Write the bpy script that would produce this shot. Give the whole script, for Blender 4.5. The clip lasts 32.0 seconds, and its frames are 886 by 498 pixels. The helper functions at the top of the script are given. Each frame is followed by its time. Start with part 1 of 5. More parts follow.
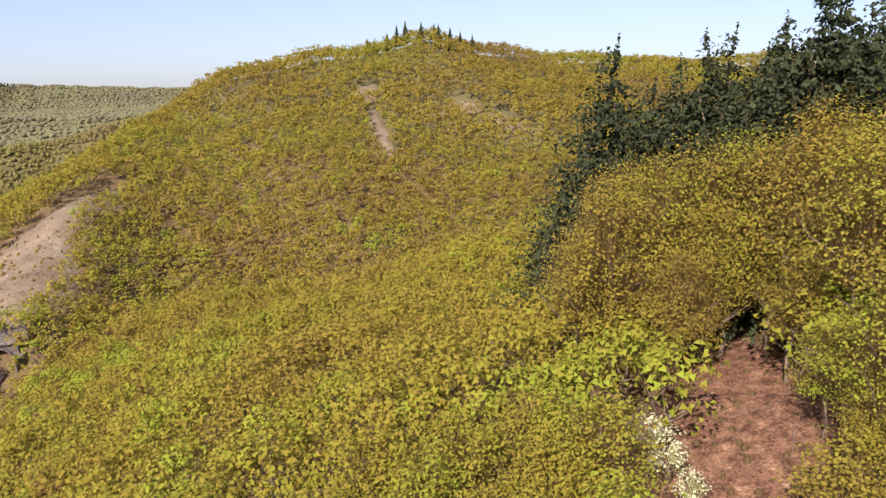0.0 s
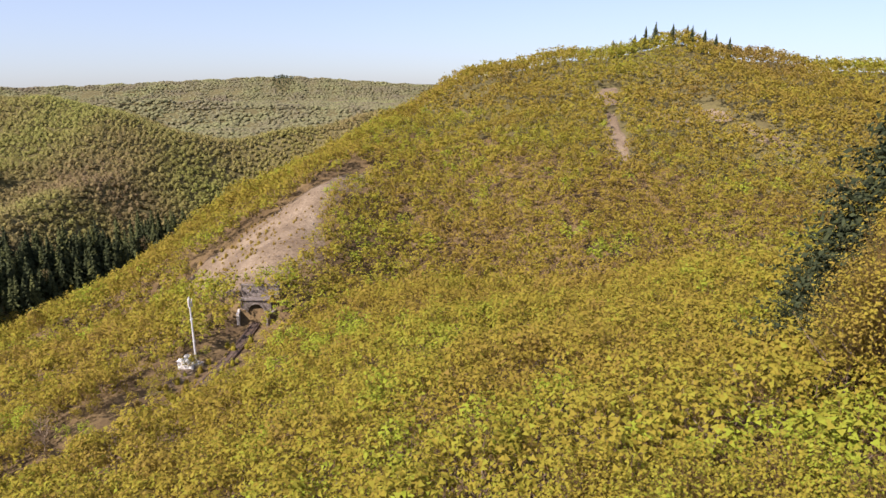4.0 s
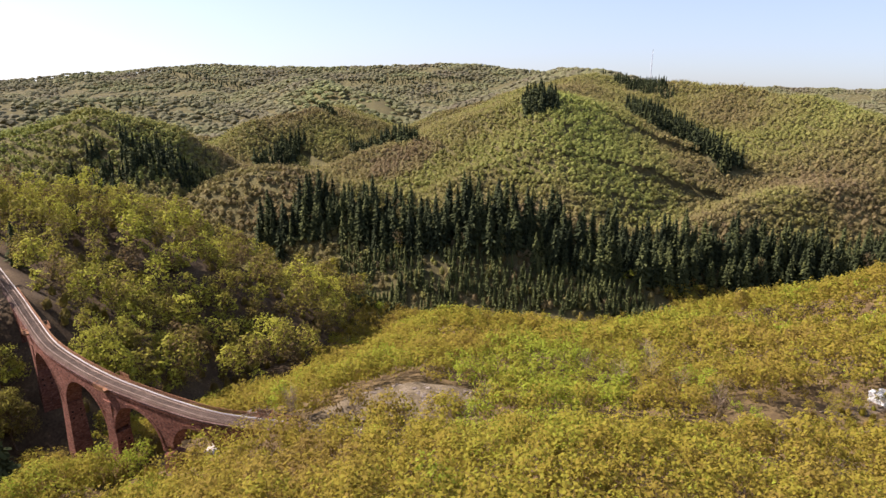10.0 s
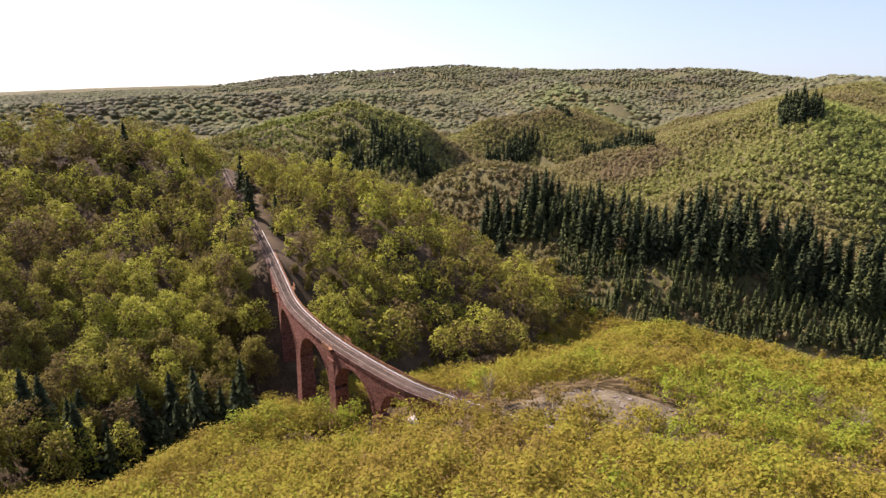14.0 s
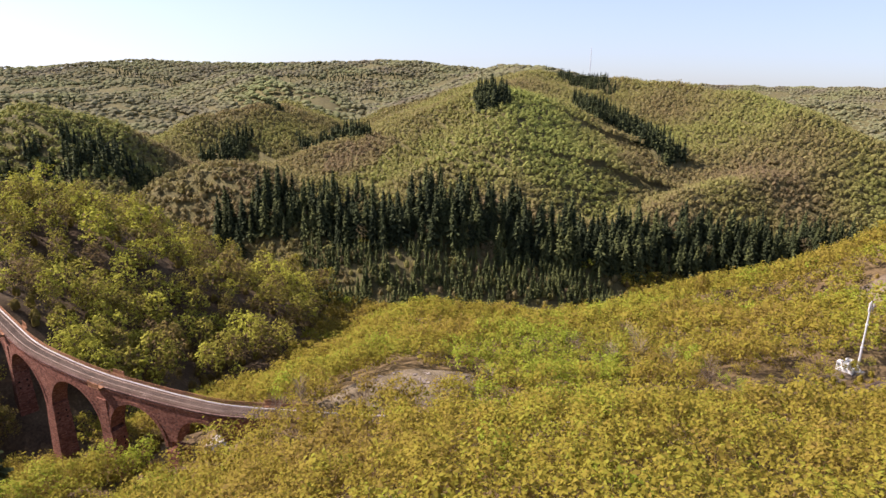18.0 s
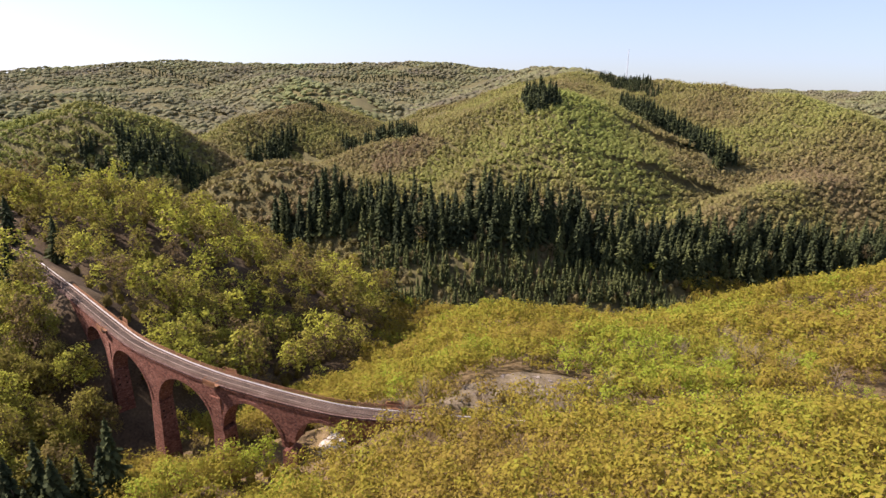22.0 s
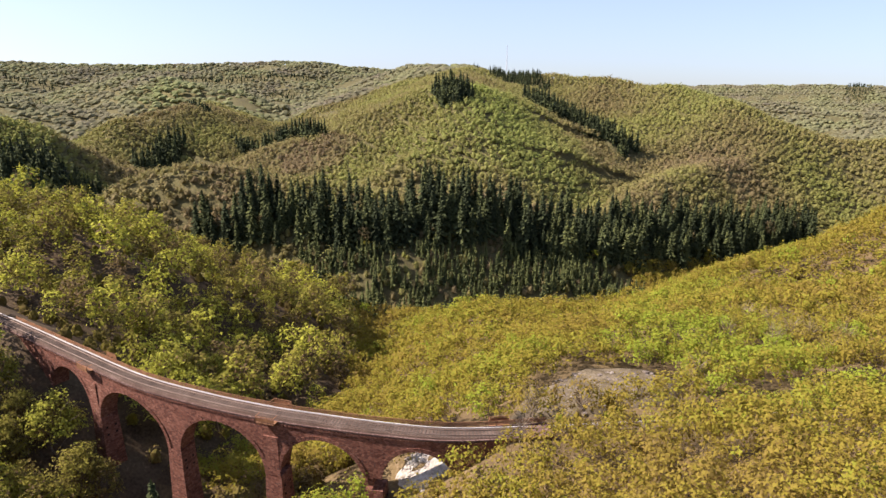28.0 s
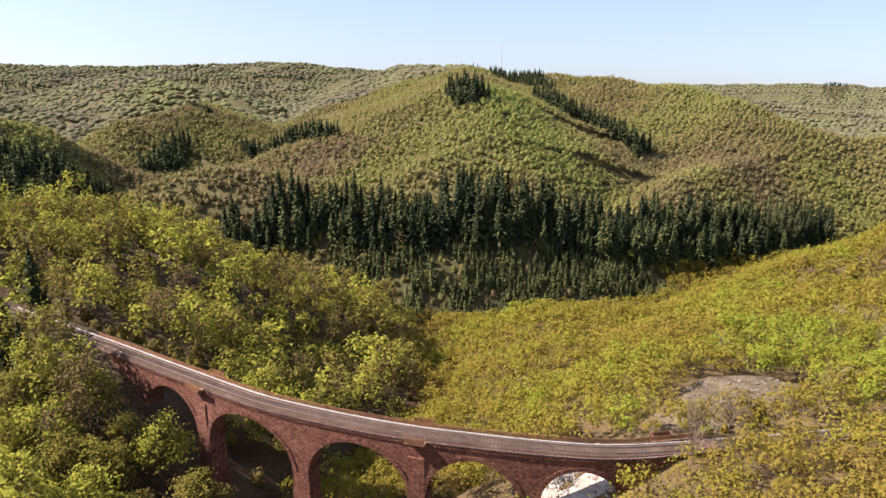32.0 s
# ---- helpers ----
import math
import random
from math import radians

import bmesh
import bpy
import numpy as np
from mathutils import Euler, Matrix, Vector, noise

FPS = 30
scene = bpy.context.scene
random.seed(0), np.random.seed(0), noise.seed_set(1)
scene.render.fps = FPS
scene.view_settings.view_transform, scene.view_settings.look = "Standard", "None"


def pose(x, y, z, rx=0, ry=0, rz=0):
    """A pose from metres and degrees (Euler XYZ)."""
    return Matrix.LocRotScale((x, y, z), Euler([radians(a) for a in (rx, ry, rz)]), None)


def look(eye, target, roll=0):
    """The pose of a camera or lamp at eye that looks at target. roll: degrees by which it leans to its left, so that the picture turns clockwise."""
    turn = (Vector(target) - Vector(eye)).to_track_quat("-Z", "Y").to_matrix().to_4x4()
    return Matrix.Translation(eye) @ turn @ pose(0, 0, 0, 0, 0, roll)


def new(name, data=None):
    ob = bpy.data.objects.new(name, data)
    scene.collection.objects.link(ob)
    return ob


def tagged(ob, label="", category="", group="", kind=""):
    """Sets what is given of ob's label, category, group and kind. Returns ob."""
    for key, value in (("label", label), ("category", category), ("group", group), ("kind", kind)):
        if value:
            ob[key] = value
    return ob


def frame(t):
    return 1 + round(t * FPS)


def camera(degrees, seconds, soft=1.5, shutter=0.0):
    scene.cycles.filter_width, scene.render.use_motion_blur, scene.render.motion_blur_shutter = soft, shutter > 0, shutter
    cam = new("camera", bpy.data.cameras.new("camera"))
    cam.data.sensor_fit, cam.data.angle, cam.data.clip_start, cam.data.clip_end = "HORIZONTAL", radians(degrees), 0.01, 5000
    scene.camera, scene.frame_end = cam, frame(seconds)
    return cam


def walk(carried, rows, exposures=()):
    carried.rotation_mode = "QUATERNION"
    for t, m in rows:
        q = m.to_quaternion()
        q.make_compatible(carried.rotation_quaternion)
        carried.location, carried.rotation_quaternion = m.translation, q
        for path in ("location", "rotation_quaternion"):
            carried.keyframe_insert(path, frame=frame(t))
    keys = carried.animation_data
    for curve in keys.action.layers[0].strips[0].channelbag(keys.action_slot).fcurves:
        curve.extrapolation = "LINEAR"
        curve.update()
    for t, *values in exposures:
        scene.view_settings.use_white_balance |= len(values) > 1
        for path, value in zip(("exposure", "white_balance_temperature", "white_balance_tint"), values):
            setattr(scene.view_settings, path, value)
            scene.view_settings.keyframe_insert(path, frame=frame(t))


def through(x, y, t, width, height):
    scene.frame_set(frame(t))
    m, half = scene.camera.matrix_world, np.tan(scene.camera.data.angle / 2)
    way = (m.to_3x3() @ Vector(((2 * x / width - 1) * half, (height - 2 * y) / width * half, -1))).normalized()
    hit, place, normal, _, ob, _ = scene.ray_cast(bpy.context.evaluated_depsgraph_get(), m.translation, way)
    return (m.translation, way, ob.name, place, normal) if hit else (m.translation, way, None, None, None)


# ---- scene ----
cam = camera(67, 32.0)


def place(x, y, z, yaw, pitch, roll):
    """The camera's pose from its bearing to the left of +y, its tilt up and its roll."""
    eye = Vector((x, y, z))
    a, b = radians(yaw), radians(pitch)
    ahead = Vector((-math.sin(a) * math.cos(b), math.cos(a) * math.cos(b), math.sin(b)))
    return look(eye, eye + ahead, roll)


PATH = [
    (0.0, place(-0.1, -0.0, 120.0, 9.25, -18.07, -0.50)),
    (0.5, place(0.1, 0.1, 120.0, 11.39, -18.07, -0.40)),
    (1.0, place(0.2, 0.3, 119.9, 13.68, -18.07, -0.29)),
    (1.5, place(0.2, 0.5, 119.8, 15.89, -18.05, -0.18)),
    (2.0, place(0.0, 0.7, 119.7, 17.87, -18.02, -0.08)),
    (2.5, place(-0.2, 1.0, 119.5, 19.68, -17.97, 0.01)),
    (4.5, place(-3.2, 1.7, 118.7, 33.22, -17.80, 0.18)),
    (5.0, place(-3.8, 1.4, 118.6, 38.23, -17.78, -0.02)),
    (5.5, place(-4.3, 1.0, 118.4, 42.33, -17.77, -0.20)),
    (6.0, place(-4.6, 0.4, 118.3, 46.93, -17.77, -0.36)),
    (6.5, place(-4.7, -0.2, 118.1, 52.39, -17.75, -0.49)),
    (7.0, place(-4.6, -0.7, 118.0, 56.97, -17.72, -0.58)),
    (7.5, place(-4.4, -0.9, 117.9, 60.34, -17.70, -0.62)),
    (8.0, place(-4.1, -0.9, 117.8, 64.52, -17.67, -0.63)),
    (8.5, place(-3.9, -0.8, 117.7, 70.26, -17.64, -0.61)),
    (9.0, place(-3.7, -0.6, 117.7, 75.33, -17.65, -0.55)),
    (9.5, place(-3.6, -0.4, 117.5, 80.57, -17.65, -0.46)),
    (10.0, place(-3.6, 0.0, 117.3, 87.31, -17.58, -0.36)),
    (10.5, place(-3.6, 0.5, 117.0, 94.05, -17.44, -0.28)),
    (11.0, place(-3.6, 1.1, 116.7, 99.96, -17.31, -0.24)),
    (11.5, place(-3.7, 1.7, 116.3, 104.39, -17.24, -0.24)),
    (12.0, place(-3.8, 2.3, 116.1, 106.04, -17.21, -0.26)),
    (12.5, place(-3.8, 2.7, 115.9, 106.58, -17.21, -0.27)),
    (13.0, place(-3.8, 2.8, 115.8, 106.97, -17.21, -0.25)),
    (13.5, place(-3.7, 2.6, 115.8, 107.23, -17.22, -0.22)),
    (15.5, place(-2.2, -1.5, 115.8, 106.59, -17.28, 0.22)),
    (16.0, place(-1.9, -3.4, 115.9, 106.67, -17.37, 0.24)),
    (16.5, place(-1.6, -5.6, 115.9, 93.15, -17.47, 0.23)),
    (17.0, place(-1.5, -8.1, 116.0, 85.90, -17.59, 0.19)),
    (17.5, place(-1.5, -10.8, 116.0, 82.10, -17.70, 0.16)),
    (18.0, place(-1.7, -13.5, 116.0, 81.70, -17.80, 0.16)),
    (18.5, place(-2.1, -16.1, 115.9, 82.12, -17.85, 0.20)),
    (19.0, place(-2.6, -18.7, 115.7, 83.12, -17.85, 0.25)),
    (19.5, place(-3.2, -21.2, 115.6, 83.34, -17.81, 0.29)),
    (20.0, place(-3.8, -23.6, 115.4, 83.32, -17.75, 0.31)),
    (20.5, place(-4.4, -26.1, 115.2, 83.23, -17.71, 0.33)),
    (21.0, place(-5.1, -28.5, 115.1, 83.32, -17.66, 0.34)),
    (21.5, place(-5.8, -31.0, 114.9, 83.33, -17.63, 0.34)),
    (22.0, place(-6.7, -33.5, 114.8, 83.34, -17.62, 0.34)),
    (22.5, place(-7.7, -36.0, 114.6, 83.68, -17.62, 0.34)),
    (23.0, place(-8.7, -38.5, 114.5, 83.98, -17.62, 0.34)),
    (23.5, place(-9.7, -41.1, 114.5, 84.01, -17.61, 0.34)),
    (24.0, place(-10.9, -43.8, 114.4, 83.96, -17.60, 0.34)),
    (24.5, place(-12.3, -46.5, 114.2, 83.87, -17.60, 0.35)),
    (25.0, place(-14.0, -49.4, 113.9, 83.81, -17.61, 0.35)),
    (25.5, place(-16.0, -52.5, 113.3, 83.70, -17.60, 0.35)),
    (27.5, place(-27.6, -66.5, 109.1, 77.52, -17.40, 0.31)),
    (28.0, place(-29.9, -69.8, 108.5, 71.16, -17.44, 0.26)),
    (28.5, place(-31.9, -73.0, 108.1, 70.34, -17.47, 0.24)),
    (29.0, place(-33.7, -76.1, 107.9, 70.66, -17.48, 0.23)),
    (29.5, place(-35.4, -79.2, 107.8, 71.00, -17.47, 0.24)),
    (30.0, place(-37.2, -82.2, 107.8, 70.75, -17.42, 0.24)),
    (30.5, place(-39.1, -85.2, 107.7, 70.36, -17.35, 0.23)),
    (31.0, place(-41.2, -88.2, 107.6, 69.94, -17.32, 0.21)),
    (31.5, place(-43.4, -91.3, 107.5, 69.57, -17.32, 0.18)),
    (32.0, place(-45.7, -94.4, 107.5, 69.00, -17.36, 0.15)),
]
EXPOSURES = [(0.0, 1.05, 6400, 25), (8.0, 1.05, 6400, 24), (10.0, 1.14, 6400, 24), (13.0, 1.17, 6350, 26), (27.0, 1.17, 6350, 23), (28.0, 1.2, 6350, 22), (32.0, 1.2, 6350, 22)]
walk(cam, PATH, EXPOSURES)

# ---- light ----
SUN_BEARING, SUN_HEIGHT = 160.0, 43.0          # bearing counted to the left from +y


def sun_way():
    b, e = radians(SUN_BEARING), radians(SUN_HEIGHT)
    return Vector((-math.sin(b) * math.cos(e), math.cos(b) * math.cos(e), math.sin(e)))


world = bpy.data.worlds.new("sky")
scene.world = world
world.use_nodes = True
wn = world.node_tree.nodes
sky = wn.new("ShaderNodeTexSky")
sky.sky_type, sky.sun_disc = "NISHITA", False
sky.sun_elevation = radians(SUN_HEIGHT)
way = sun_way()
sky.sun_rotation = math.atan2(way.x, way.y)
sky.air_density, sky.dust_density, sky.ozone_density = 1.0, 1.6, 3.2
aim = wn.new("ShaderNodeTexCoord")
lift = wn.new("ShaderNodeVectorMath")
lift.operation, lift.inputs[1].default_value = "ADD", (0, 0, 0.10)
world.node_tree.links.new(aim.outputs["Generated"], lift.inputs[0])
unit = wn.new("ShaderNodeVectorMath")
unit.operation = "NORMALIZE"
world.node_tree.links.new(lift.outputs[0], unit.inputs[0])
world.node_tree.links.new(unit.outputs[0], sky.inputs[0])
haze = wn.new("ShaderNodeMix")                    # thin spring haze over the blue
haze.data_type = "RGBA"
haze.inputs[0].default_value, haze.inputs[7].default_value = 0.12, (8.4, 9.2, 10.4, 1)
world.node_tree.links.new(sky.outputs[0], haze.inputs[6])
world.node_tree.links.new(haze.outputs[2], wn["Background"].inputs[0])
wn["Background"].inputs[1].default_value = 0.084
sun = new("sun", bpy.data.lights.new("sun", "SUN"))
sun.data.energy, sun.data.angle, sun.data.color = 5.0, radians(0.53), (1.0, 0.93, 0.81)
sun.matrix_world = look((0, 0, 400), Vector((0, 0, 400)) - way)


# ---- materials ----
def material(name, rough=0.9, metal=0.0):
    m = bpy.data.materials.new(name)
    m.use_nodes = True
    b = m.node_tree.nodes["Principled BSDF"]
    b.inputs["Roughness"].default_value, b.inputs["Metallic"].default_value = rough, metal
    b.inputs["Specular IOR Level"].default_value = 0.12
    return m, m.node_tree.nodes, m.node_tree.links, b


def ramp_node(nodes, stops):
    r = nodes.new("ShaderNodeValToRGB")
    els = r.color_ramp.elements
    while len(els) < len(stops):
        els.new(0.5)
    for e, (pos, col) in zip(els, stops):
        e.position, e.color = pos, (*col, 1)
    return r


def noise_node(nodes, links, scale, detail=4.0, vec=None):
    n = nodes.new("ShaderNodeTexNoise")
    n.inputs["Scale"].default_value, n.inputs["Detail"].default_value = scale, detail
    if vec is None:
        vec = nodes.new("ShaderNodeNewGeometry").outputs["Position"]
    links.new(vec, n.inputs["Vector"])
    return n


def surface(name, stops, big=0.15, fine=3.0, rough=0.9, bump=0.3, bump_scale=8.0, metal=0.0, object_space=False):
    """Two scales of noise through a colour ramp, with fine relief."""
    m, nodes, links, b = material(name, rough, metal)
    vec = nodes.new("ShaderNodeTexCoord").outputs["Object"] if object_space else nodes.new("ShaderNodeNewGeometry").outputs["Position"]
    a, c = noise_node(nodes, links, big, 3, vec), noise_node(nodes, links, fine, 5, vec)
    mix = nodes.new("ShaderNodeMix")
    mix.inputs[0].default_value = 0.5
    links.new(a.outputs[0], mix.inputs[2]), links.new(c.outputs[0], mix.inputs[3])
    stretch = nodes.new("ShaderNodeMapRange")
    stretch.inputs[1].default_value, stretch.inputs[2].default_value = 0.3, 0.7
    links.new(mix.outputs[0], stretch.inputs[0])
    r = ramp_node(nodes, stops)
    links.new(stretch.outputs[0], r.inputs[0]), links.new(r.outputs[0], b.inputs["Base Color"])
    if bump:
        bn = nodes.new("ShaderNodeBump")
        bn.inputs["Strength"].default_value, bn.inputs["Distance"].default_value = bump, 0.1
        links.new(noise_node(nodes, links, bump_scale, 4, vec).outputs[0], bn.inputs["Height"])
        links.new(bn.outputs[0], b.inputs["Normal"])
    return m


def leaf_material(name, stops, through=0.35, rough=0.7):
    """Leaves: the tree's tint picks the hue, each leaf varies a little; light shines through."""
    m, nodes, links, b = material(name, rough)
    b.inputs["Specular IOR Level"].default_value = 0.03
    tint = nodes.new("ShaderNodeAttribute")
    tint.attribute_name = "tint"
    geo = nodes.new("ShaderNodeNewGeometry")
    add = nodes.new("ShaderNodeMath")
    add.operation = "MULTIPLY_ADD"
    links.new(geo.outputs["Random Per Island"], add.inputs[0])
    add.inputs[1].default_value = 0.12
    links.new(tint.outputs["Fac"], add.inputs[2])
    r = ramp_node(nodes, stops)
    links.new(add.outputs[0], r.inputs[0]), links.new(r.outputs[0], b.inputs["Base Color"])
    tr = nodes.new("ShaderNodeBsdfTranslucent")
    links.new(r.outputs[0], tr.inputs[0])
    mx = nodes.new("ShaderNodeMixShader")
    mx.inputs[0].default_value = through
    links.new(b.outputs[0], mx.inputs[1]), links.new(tr.outputs[0], mx.inputs[2])
    links.new(mx.outputs[0], nodes["Material Output"].inputs[0])
    return m


BARK = surface("bark", [(0.0, (0.06, 0.045, 0.03)), (0.6, (0.16, 0.12, 0.08)), (1.0, (0.28, 0.23, 0.17))], 0.8, 6.0, 0.95, 0.5)
OAK_LEAF = leaf_material("oak_leaf", [(0.0, (0.185, 0.122, 0.055)), (0.3, (0.245, 0.176, 0.038)), (0.6, (0.262, 0.214, 0.031)), (0.85, (0.25, 0.246, 0.032)), (1.0, (0.25, 0.298, 0.032))], 0.42)
BEECH_LEAF = leaf_material("beech_leaf", [(0.0, (0.125, 0.085, 0.045)), (0.3, (0.155, 0.116, 0.038)), (0.55, (0.20, 0.172, 0.033)), (1.0, (0.335, 0.33, 0.046))], 0.3)
FIR_LEAF = leaf_material("fir_needles", [(0.0, (0.021, 0.027, 0.015)), (0.5, (0.043, 0.053, 0.024)), (1.0, (0.098, 0.108, 0.038))], 0.1)
# Both distant leaf colours are greyed to stand for haze, the remote one more.
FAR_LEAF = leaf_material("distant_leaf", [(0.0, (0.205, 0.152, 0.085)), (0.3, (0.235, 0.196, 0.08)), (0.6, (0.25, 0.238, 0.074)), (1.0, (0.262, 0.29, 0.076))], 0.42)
REMOTE_LEAF = leaf_material("hazed_remote_leaf", [(0.0, (0.185, 0.155, 0.11)), (0.5, (0.212, 0.206, 0.108)), (1.0, (0.23, 0.248, 0.104))], 0.42)
BLOSSOM = leaf_material("blossom", [(0.0, (0.34, 0.38, 0.15)), (1.0, (0.66, 0.67, 0.48))], 0.3)
EARTH = surface("forest_floor", [(0.0, (0.055, 0.037, 0.02)), (0.4, (0.105, 0.072, 0.037)), (0.65, (0.135, 0.095, 0.043)), (0.85, (0.175, 0.122, 0.066)), (1.0, (0.24, 0.18, 0.115))], 0.12, 1.6, 0.97, 0.6, 2.0)
# Darker copy of the forest floor, shade under the beeches put into its colour.
SHADED_BEECH_FLOOR = surface("shaded_beech_floor", [(0.0, (0.035, 0.025, 0.015)), (0.4, (0.07, 0.048, 0.028)), (0.7, (0.095, 0.068, 0.038)), (1.0, (0.16, 0.11, 0.07))], 0.12, 1.6, 0.97, 0.6, 2.0)
UNDERGROWTH = surface("undergrowth", [(0.0, (0.06, 0.05, 0.025)), (0.4, (0.095, 0.082, 0.036)), (0.7, (0.115, 0.10, 0.04)), (1.0, (0.14, 0.118, 0.06))], 0.08, 0.9, 0.97, 0.6, 1.2)
LITTER = surface("leaf_litter", [(0.0, (0.03, 0.015, 0.009)), (0.35, (0.10, 0.05, 0.03)), (0.6, (0.185, 0.098, 0.058)), (0.8, (0.255, 0.145, 0.085)), (1.0, (0.40, 0.26, 0.17))], 0.9, 4.5, 0.97, 1.0, 7.0)
BARE = surface("cleared_slope", [(0.0, (0.07, 0.05, 0.032)), (0.35, (0.125, 0.093, 0.06)), (0.65, (0.175, 0.135, 0.09)), (1.0, (0.26, 0.21, 0.145))], 0.10, 1.2, 0.97, 0.9, 2.0)
BALLAST = surface("ballast", [(0.0, (0.06, 0.038, 0.027)), (0.6, (0.125, 0.083, 0.062)), (1.0, (0.22, 0.16, 0.125))], 0.3, 9.0, 0.95, 0.8, 14.0)
RAIL = surface("rail_steel", [(0.0, (0.12, 0.075, 0.05)), (1.0, (0.27, 0.21, 0.17))], 0.5, 6.0, 0.6, 0.1, 10.0, 0.5)


def masonry(name, stops, cell, joint=0.05):
    """Rough stonework: cells of slightly different colour with sunken joints, weathered in large stains."""
    m, nodes, links, b = material(name, 0.93)
    pos = nodes.new("ShaderNodeNewGeometry").outputs["Position"]
    squash = nodes.new("ShaderNodeVectorMath")
    squash.operation = "MULTIPLY"
    squash.inputs[1].default_value = (1.0, 1.0, 1.7)
    links.new(pos, squash.inputs[0])
    v, e = nodes.new("ShaderNodeTexVoronoi"), nodes.new("ShaderNodeTexVoronoi")
    e.feature = "DISTANCE_TO_EDGE"
    for n in (v, e):
        n.inputs["Scale"].default_value = cell
        links.new(squash.outputs[0], n.inputs["Vector"])
    big = noise_node(nodes, links, 0.22, 5, pos)
    fine = noise_node(nodes, links, 5.0, 4, pos)
    part_of = nodes.new("ShaderNodeSeparateColor")
    links.new(v.outputs["Color"], part_of.inputs[0])
    mix = nodes.new("ShaderNodeMix")
    mix.inputs[0].default_value = 0.55
    links.new(part_of.outputs[0], mix.inputs[2]), links.new(big.outputs[0], mix.inputs[3])
    mix2 = nodes.new("ShaderNodeMix")
    mix2.inputs[0].default_value = 0.25
    links.new(mix.outputs[0], mix2.inputs[2]), links.new(fine.outputs[0], mix2.inputs[3])
    r = ramp_node(nodes, stops)
    links.new(mix2.outputs[0], r.inputs[0])
    gap = nodes.new("ShaderNodeMapRange")
    gap.inputs[2].default_value = joint
    links.new(e.outputs["Distance"], gap.inputs[0])
    mortar = nodes.new("ShaderNodeMix")
    mortar.data_type = "RGBA"
    mortar.inputs[6].default_value = (0.10, 0.065, 0.055, 1)
    links.new(gap.outputs[0], mortar.inputs[0]), links.new(r.outputs[0], mortar.inputs[7])
    links.new(mortar.outputs[2], b.inputs["Base Color"])
    bn = nodes.new("ShaderNodeBump")
    bn.inputs["Strength"].default_value, bn.inputs["Distance"].default_value = 0.8, 0.12
    links.new(gap.outputs[0], bn.inputs["Height"]), links.new(bn.outputs[0], b.inputs["Normal"])
    return m


SANDSTONE = masonry("red_sandstone", [(0.15, (0.045, 0.018, 0.013)), (0.42, (0.15, 0.058, 0.038)), (0.68, (0.27, 0.12, 0.08)), (0.9, (0.48, 0.31, 0.23))], 1.9)
DECKSTONE = masonry("deck_stone", [(0.15, (0.07, 0.036, 0.028)), (0.5, (0.135, 0.078, 0.062)), (0.85, (0.26, 0.18, 0.15))], 2.4)
GREYSTONE = masonry("grey_stone", [(0.15, (0.08, 0.068, 0.058)), (0.5, (0.165, 0.145, 0.125)), (0.85, (0.28, 0.25, 0.22))], 1.6)
CONCRETE = surface("pale_concrete", [(0.0, (0.36, 0.33, 0.30)), (1.0, (0.60, 0.57, 0.53))], 0.3, 4.0, 0.9, 0.2, 6.0)
STEEL = surface("galvanised_steel", [(0.0, (0.55, 0.56, 0.57)), (1.0, (0.75, 0.76, 0.77))], 0.6, 4.0, 0.45, 0.05, 6.0, 0.4)
RUST = surface("rusty_iron", [(0.0, (0.13, 0.06, 0.03)), (1.0, (0.30, 0.15, 0.075))], 0.6, 7.0, 0.8, 0.2, 8.0, 0.1)
HEAP = surface("stony_soil", [(0.0, (0.055, 0.042, 0.024)), (0.4, (0.11, 0.085, 0.05)), (0.7, (0.165, 0.13, 0.082)), (1.0, (0.27, 0.225, 0.165))], 0.25, 2.2, 0.97, 1.0, 3.0)
ROCK = surface("slate_rock", [(0.0, (0.085, 0.066, 0.05)), (0.5, (0.16, 0.13, 0.105)), (1.0, (0.28, 0.24, 0.195))], 0.3, 2.5, 0.95, 0.7, 3.0)
SLEEPER = surface("sleeper_wood", [(0.0, (0.05, 0.036, 0.028)), (1.0, (0.14, 0.105, 0.08))], 0.6, 7.0, 0.95, 0.3, 9.0)


# ---- the lie of the land ----
def smooth_max(a, b, k):
    h = np.clip(0.5 + 0.5 * (a - b) / k, 0, 1)
    return b * (1 - h) + a * h + k * h * (1 - h)


def along(points, x, y):
    """Distance from a line of (x, y, z) points, and the line's height at the nearest place."""
    best, height = np.full(x.shape, 1e9), np.zeros(x.shape)
    for (ax, ay, az), (bx, by, bz) in zip(points, points[1:]):
        dx, dy = bx - ax, by - ay
        t = np.clip(((x - ax) * dx + (y - ay) * dy) / (dx * dx + dy * dy), 0, 1)
        d = np.hypot(x - ax - t * dx, y - ay - t * dy)
        near = d < best
        best, height = np.where(near, d, best), np.where(near, az + t * (bz - az), height)
    return best, height


def ridge(points, x, y, slope, foot=1e9, steep=0.0, top=8.0):
    d, h = along(points, x, y)
    d = np.sqrt(d * d + top * top) - top
    return h - slope * np.minimum(d, foot) - steep * np.maximum(d - foot, 0)


